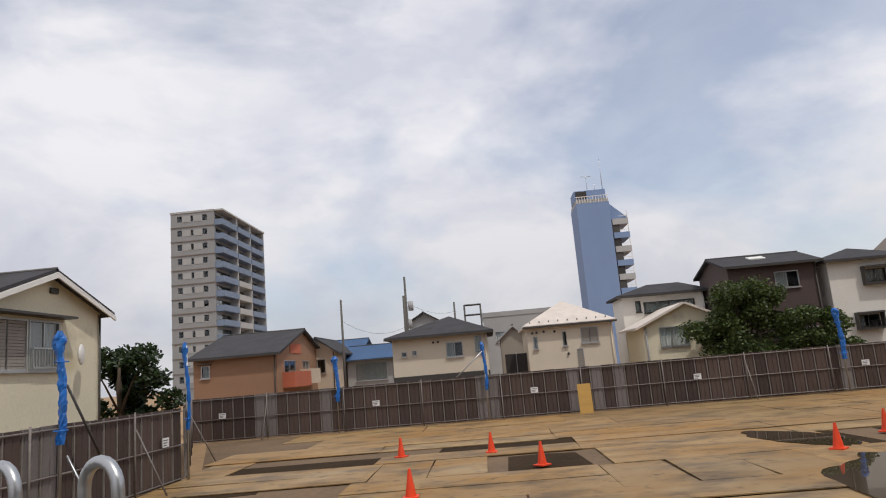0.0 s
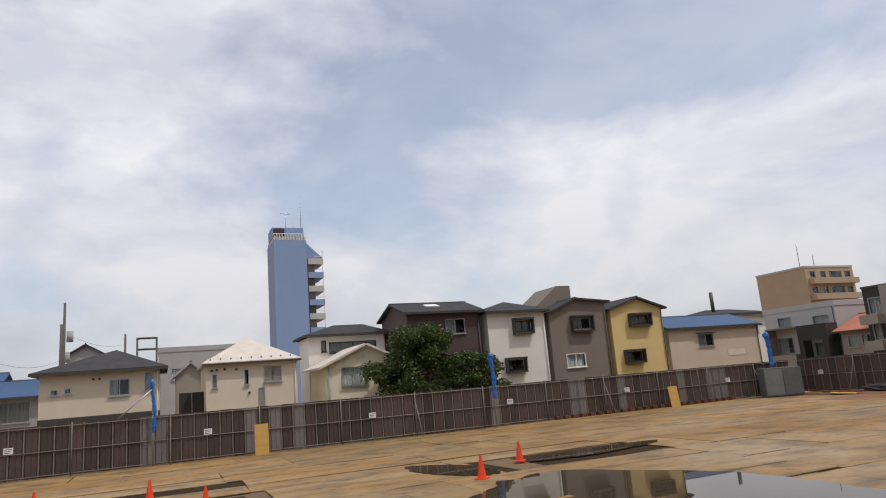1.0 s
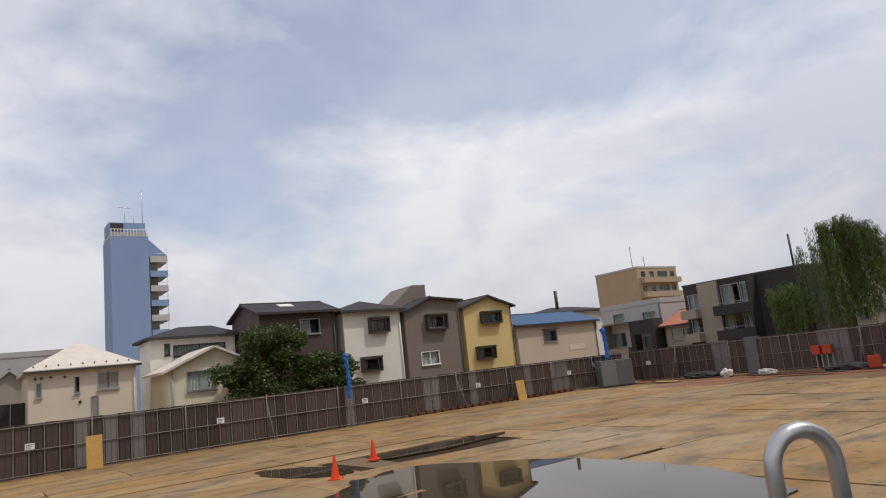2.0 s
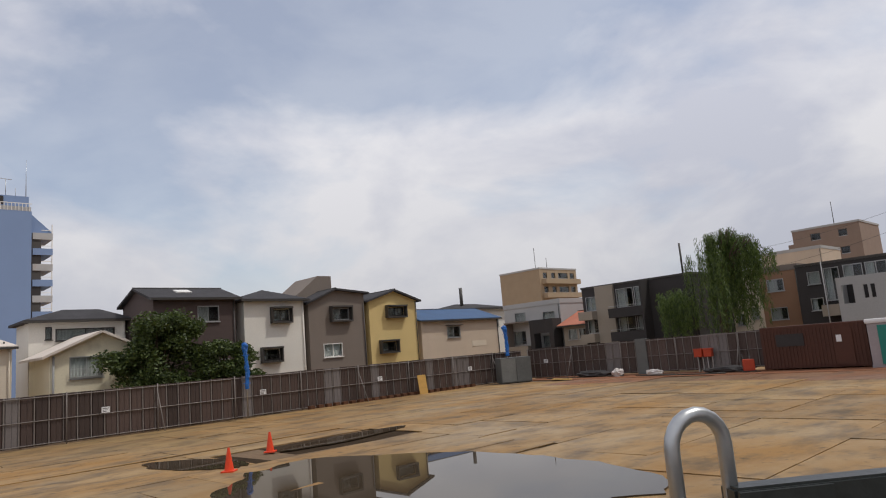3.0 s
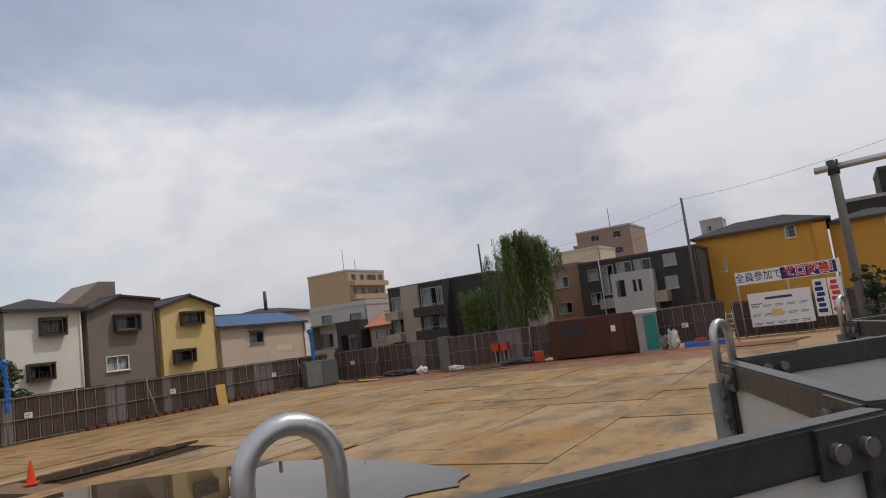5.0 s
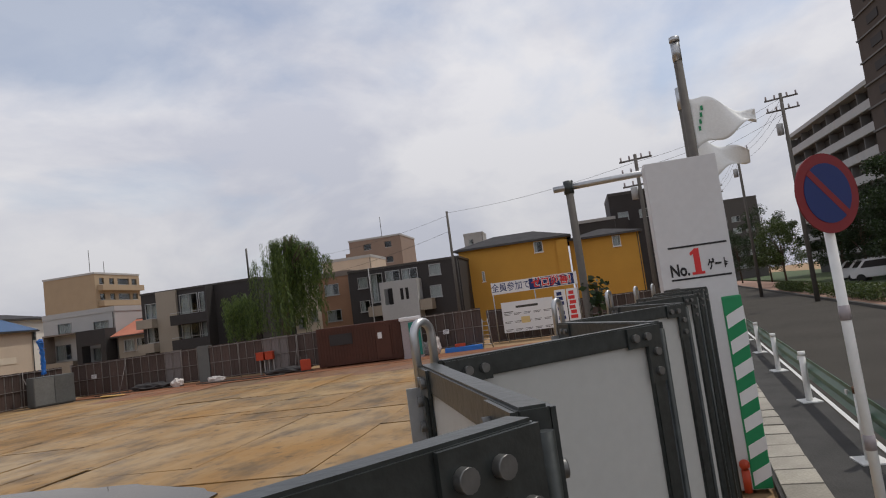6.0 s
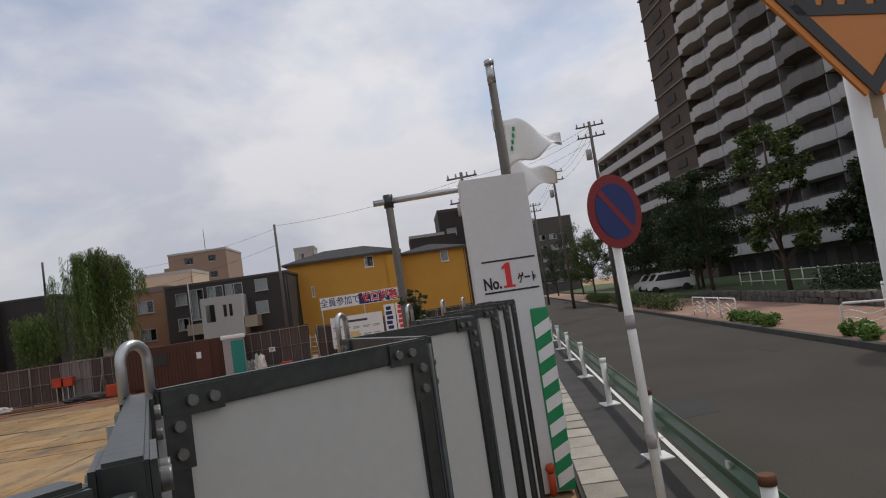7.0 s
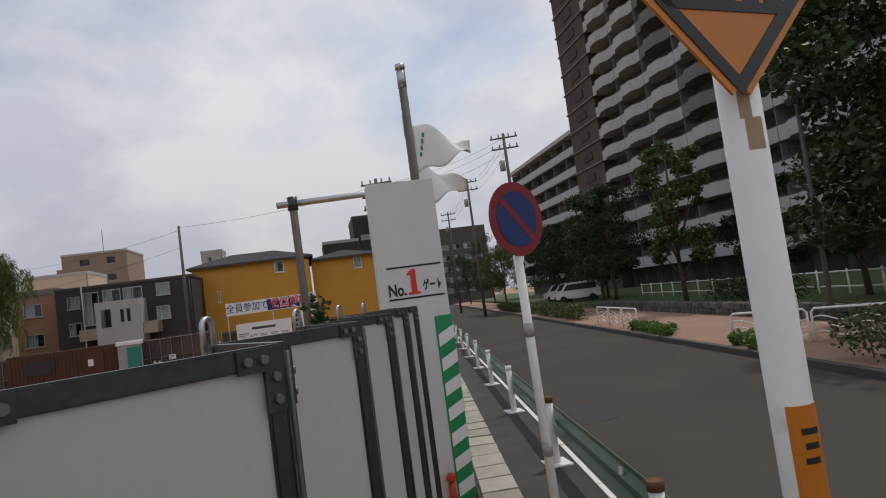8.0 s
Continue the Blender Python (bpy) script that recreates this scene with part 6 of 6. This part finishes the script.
hedge(9.3, 12.2, 7.7, 1.1, "leafy bush beside the railing", LEAF, 5)
hedge(15.6, 16.8, 7.25, 0.35, "tuft of ground cover at the kerb", LEAF_SUNLIT, 6)
hedge(18.0, 29.0, 13.2, 0.3, "sunlit ground cover in the planter", LEAF_SUNLIT, 7)
hedge(25.0, 31.5, 14.2, 1.5, "loose shrubs in the planter", LEAF_DARK, 8)

# parking fence and cars
pf = thing("car_park_fence", pose(*along(12, 16.2), ROAD + 0.3, 0, 0, -8.3), "white metal fence round the car park", "fence")
for zz in (0.35, 0.95):
    tube_part("rail", [(0, 0, zz), (36, 0, zz)], 0.035, M["trim_white"], pf, sides=6)
for k in range(19):
    tube_part("post", [(k * 2.0, 0, 0), (k * 2.0, 0, 1.05)], 0.04, M["trim_white"], pf, sides=6)


def van(x, o, label, turn):
    px, py = along(x, o)
    ob = thing("van", pose(px, py, ROAD + 0.3, 0, 0, turn), label, "van")
    bm = bmesh.new()
    prism(bm, [(-2.0, 0.35), (2.0, 0.35), (2.05, 0.9), (1.55, 1.05), (0.95, 1.75), (-1.9, 1.8), (-2.05, 1.0)], -0.8, 0.8)
    bmesh.ops.bevel(bm, geom=bm.edges[:], offset=0.06, segments=2, affect="EDGES")
    body = part("body", bm, M["car_white"], ob)
    for s in (-0.81, 0.806):
        bm = bmesh.new()
        prism(bm, [(-1.7, 1.1), (1.25, 1.1), (0.85, 1.62), (-1.7, 1.65)], s, s + 0.006)
        part("side_window", bm, M["charcoal"], body)
    for wx in (-1.3, 1.3):
        for wy in (-0.75, 0.75):
            tube_part("wheel", [(wx, wy - 0.1, 0.32), (wx, wy + 0.1, 0.32)], 0.32, M["tyre"], ob, sides=18)


van(58.0, 13.4, "white van parked behind the fence", 60)
van(63.0, 13.9, "white minivan parked behind the fence", 60)
van(20.0, 20.5, "white car parked behind the trees", 10)
van(68.0, 14.2, "white delivery van parked behind the fence", 60)


# ---- poles and cables ----
def utility_pole(x, y, h, label, arms=2, turn=0.0, z=0.0, r=0.15, gear=True):
    ob = thing("utility_pole", pose(x, y, z, 0, 0, turn), label, "utility pole", group="utility poles")
    tube_part("pole", [(0, 0, 0), (0, 0, h)], r, M["wood_pole"], ob, r1=r * 0.65, sides=12)
    for k in range(arms):
        zz = h - 0.35 - 0.75 * k
        arm = box_part("cross_arm", (-0.95, 0.95, -0.05, 0.05, zz, zz + 0.09), M["wood_pole"], ob)
        for xx in (-0.85, -0.35, 0.35, 0.85):
            tube_part("insulator", [(xx, 0, zz + 0.09), (xx, 0, zz + 0.33)], 0.05, M["plastic_grey"], arm, sides=8)
    if gear:
        tube_part("transformer", [(0.34, 0, h - 2.6), (0.34, 0, h - 1.9)], 0.2, M["grey_wall"], ob, sides=12)
    return ob


utility_pole(45.0, -14.45, 13.2, "concrete utility pole with cross arms beside the street", turn=70)
utility_pole(62.0, -15.66, 13.25, "concrete utility pole further along the street", turn=70)
utility_pole(85.0, -18.3, 13.25, "far concrete utility pole along the street", turn=70)
utility_pole(40.5, -4.7, 10.05, "dark utility pole with transformers behind the pillar", turn=70, arms=3)
utility_pole(46.0, 7.72, 9.3, "slim utility pole beside the ochre flats", arms=0, gear=False, r=0.12, turn=80)
utility_pole(70.0, 31.5, 11.0, "utility pole behind the willow", arms=2, gear=False, turn=20)
utility_pole(-9.22, 43.0, 7.6, "plain pole beside the terracotta house", arms=0, gear=False, r=0.1)
utility_pole(-5.75, 50.0, 9.7, "dark utility pole with fittings among the roofs", arms=0, gear=True, r=0.12)
utility_pole(-6.15, 52.0, 8.5, "second dark pole among the roofs", arms=0, gear=True, r=0.14)
utility_pole(-2.57, 60.0, 8.4, "distant utility pole among the roofs", arms=0, gear=False, r=0.12)
sf = thing("roof_frame", pose(-1.68, 57.0, 0), "dark steel scaffold frame on a roof", "frame")
for a, b in (((0, 0), (0, 8.05)), ((1.45, 0), (1.45, 8.05)), ((0, 8.0), (1.45, 8.0)), ((0, 7.1), (1.45, 7.1))):
    tube_part("bar", [(a[0], 3, a[1]), (b[0], 3, b[1])], 0.09, M["trim_dark"], sf, sides=6)


def cable(p, q, sag, label, r=0.009):
    p, q = Vector(p), Vector(q)
    bm = bmesh.new()
    tube(bm, [p.lerp(q, i / 14) - Vector((0, 0, sag * 4 * (i / 14) * (1 - i / 14))) for i in range(15)], r, sides=5)
    tagged(part("overhead_cable", bm, M["cable"]), label, "cable", group="overhead cables")


for dz in (0.0, -0.4, -1.0):
    cable((45, -14.45, 12.9 + dz), (62, -15.66, 12.95 + dz), 0.6, "black overhead cable between street poles")
    cable((62, -15.66, 12.95 + dz), (85, -18.3, 12.95 + dz), 0.6, "black overhead cable along the street")
    cable((40.5, -4.7, 9.6 + dz), (45, -14.45, 12.9 + dz), 0.4, "black overhead cable crossing the street")
cable((40.5, -4.7, 9.6), (46, 7.72, 9.2), 0.3, "black overhead cable over the flats")
cable((46, 7.72, 9.0), (70, 31.5, 10.5), 0.7, "black overhead cable behind the willow")
cable((46, 7.72, 7.9), (70, 31.5, 8.0), 0.6, "black overhead cable behind the dark house")
cable((-5.75, 50, 7.8), (-2.57, 60, 7.6), 0.5, "black overhead cable over the roofs")
cable((-9.22, 43, 6.2), (-5.75, 50, 6.0), 0.7, "black overhead cable over the blue roofs")

# ---- cones ----
cone0 = thing("traffic_cone", pose(-1.89, 14.6, 0.05), "orange-red traffic cone on the steel plates", "traffic cone", group="traffic cones")
bm = bmesh.new()
bmesh.ops.create_cone(bm, cap_ends=True, segments=20, radius1=0.12, radius2=0.028, depth=0.56, matrix=Matrix.Translation((0, 0, 0.315)))
part("cone", bm, M["cone"], cone0)
bm = bmesh.new()
box(bm, -0.165, 0.165, -0.165, 0.165, 0, 0.04, bevel=0.012)
part("base", bm, M["cone"], cone0)
for x, y in ((-2.97, 21.4), (-0.16, 20.85), (1.1, 17.6), (7.88, 16.6), (10.2, 18.75)):
    copy_thing(cone0, pose(x, y, 0.05, 0, 0, x * 40))

# ---- puddles ----
WATER = bpy.data.materials.new("muddy water")
WATER.use_nodes = True
p = WATER.node_tree.nodes["Principled BSDF"]
p.inputs["Base Color"].default_value = (0.06, 0.045, 0.03, 1)
p.inputs["Roughness"].default_value, p.inputs["IOR"].default_value = 0.015, 1.28


def puddle(cx, cy, a, b, turn, label, seed, z=0.074):
    bm = bmesh.new()
    pts = []
    for i in range(72):
        t = 2 * math.pi * i / 72
        k = 1 + 0.22 * noise.noise((math.cos(t) * 1.6 + seed, math.sin(t) * 1.6, seed)) + 0.10 * noise.noise((math.cos(t) * 5 + seed, math.sin(t) * 5, 2.0))
        u, v = a * k * math.cos(t), b * k * math.sin(t)
        c, s = math.cos(radians(turn)), math.sin(radians(turn))
        pts.append((cx + c * u - s * v, cy + s * u + c * v))
    slab(bm, pts, z - 0.03, z)
    tagged(part("puddle", bm, WATER), label, "puddle", kind="structure")


puddle(9.25, 11.1, 5.0, 2.95, 103, "large still puddle mirroring the houses", 1)
puddle(8.0, 18.9, 2.0, 0.75, 105, "shallow dark puddle between steel plates", 5)
puddle(13.2, 18.8, 2.6, 0.6, 8, "long narrow puddle between steel plates", 9)

# ---- reddish clay and scraps along the far end ----
bm = bmesh.new()
edge = [(36.4 + 0.5 * noise.noise((0.3 * i, 1.0, 0.0)), 31.5 - i) for i in range(30)]
slab(bm, edge + [(39.0 + 0.04 * i, 1.5 + i) for i in range(31)], 0.03, 0.052)
tagged(part("clay", bm, M["clay"]), "reddish clay strip along the far fence", "clay", kind="structure")
rnd = random.Random(41)
for k, y0 in enumerate((28.6, 26.4, 25.0, 21.6, 20.8, 19.0, 18.2, 16.6)):
    ln = rnd.uniform(1.4, 3.2)
    a = radians(rnd.uniform(75, 105))
    bm = bmesh.new()
    if k % 2:
        box(bm, -ln / 2, ln / 2, -0.09, 0.09, 0.0, 0.05, bevel=0.006)
    else:
        tube(bm, [(-ln / 2, 0, 0.035), (ln / 2, 0, 0.035)], 0.035, sides=8)
    tagged(part("scrap_plank" if k % 2 else "scrap_pipe", bm, M["bark"] if k % 2 else M["trim_dark"], place=pose(37.6 + rnd.uniform(-0.5, 0.6), y0, 0.053, 0, 0, math.degrees(a))),
           "weathered plank lying by the fence" if k % 2 else "dark pipe lying by the fence", "plank" if k % 2 else "pipe", group="scraps along the fence")

# ---- bare soil under the plates ----
bm = bmesh.new()
slab(bm, [(-9.3, 2.0), (38.5, 2.0), (38.4, 32.3), (-14.0, 32.8), (-9.0, 20.5)], 0.001, 0.006)
tagged(part("mud", bm, M["mud"]), "brown dried mud between the plates", "soil", kind="structure")

# ---- steel plates on the site ----
plates = thing("plate_floor", pose(0, 0, 0), "muddy rusty steel road plates covering the site", "steel plates", kind="structure")


def plate_mesh(w, d, material):
    bm = bmesh.new()
    box(bm, -w / 2, w / 2, -d / 2, d / 2, 0, 0.022)
    me = bpy.data.meshes.new("steel_plate")
    bm.to_mesh(me)
    bm.free()
    me.materials.append(material)
    return me


P_WIDE, P_RUST = plate_mesh(6.06, 3.02, M["plate"]), plate_mesh(6.06, 3.02, M["plate_rust"])
P_LONG, P_CROSS = plate_mesh(6.06, 1.49, M["plate"]), plate_mesh(1.49, 3.02, M["plate"])
rnd = random.Random(77)
GAPS = [(-8.2, -1.5, 19.6, 21.6), (-1.5, 4.2, 21.6, 23.2), (0.6, 1.9, 16.8, 19.6), (7.0, 9.0, 17.2, 20.8), (10.8, 15.4, 17.9, 19.7)]
for lift, (a, b, c, d) in enumerate(GAPS + [(-9.2, -6.5, 17.0, 19.0), (-2.6, -0.6, 12.8, 14.4)]):
    bm = bmesh.new()
    slab(bm, [(a - 0.4, c - 0.3), ((a + b) / 2, c - 0.5), (b + 0.5, c - 0.2), (b + 0.3, d + 0.2), ((a + b) / 2, d + 0.4), (a - 0.3, d + 0.3)], 0.0, 0.0085 + 0.0015 * lift)
    tagged(part("soil", bm, M["soil"]), "dark wet soil where plates are missing", "soil", kind="structure")
def lay(mesh, x, y, near):
    if any(a - 0.2 < x < b + 0.2 and c - 0.2 < y < d + 0.2 for a, b, c, d in GAPS):
        return
    o = new("steel_plate", mesh)
    o.parent = plates
    turn = rnd.uniform(-1.8, 1.8) if near else rnd.uniform(-0.5, 0.5)
    z = rnd.choice((0.016, 0.028, 0.036, 0.045)) if near else rnd.choice((0.012, 0.013, 0.015, 0.022, 0.03))
    o.matrix_basis = pose(x + rnd.uniform(-0.05, 0.05), y, z, rnd.uniform(-0.3, 0.3) if near else rnd.uniform(-0.08, 0.08), rnd.uniform(-0.1, 0.1), turn)


for row in range(10):
    y = 3.4 + row * 3.045
    shift = rnd.uniform(-2, 2)
    for col in range(-2, 7):
        x = col * 6.075 + shift
        if x - 3 < -9.4 - max(0, (y - 20)) * 0.4 or x + 3 > 39.0 or y > 31.2:
            continue
        near, kind = x < 14 and 8 < y < 26, rnd.random()
        if near and kind < 0.45:
            for k in (-0.76, 0.76):
                lay(P_LONG, x, y + k, near)
        elif near or kind < 0.2:
            for k in range(4):
                lay(P_CROSS, x - 2.28 + 1.52 * k, y, near)
        else:
            lay(P_RUST if x > 34 else P_WIDE, x, y, near)

# ---- paving slabs along the gate ----
bm = bmesh.new()
box(bm, -0.29, 0.29, -0.22, 0.22, -0.06, 0.0, bevel=0.012)
me = bpy.data.meshes.new("paving_slab")
bm.to_mesh(me)
bm.free()
me.materials.append(M["paver"])
slabs = thing("gate_kerb", pose(0, 0, 0), "row of pale worn kerb slabs beside the gate", "kerb", kind="structure")
for k in range(40):
    x = 3.0 + k * 0.62
    o = new("paving_slab", me)
    o.parent = slabs
    px, py = along(x, -0.23)
    o.matrix_basis = pose(px, py, ROAD + 0.01 + rnd.uniform(-0.006, 0.006), rnd.uniform(-1.2, 1.2), rnd.uniform(-1, 1), -8.9 + rnd.uniform(-1.5, 1.5))
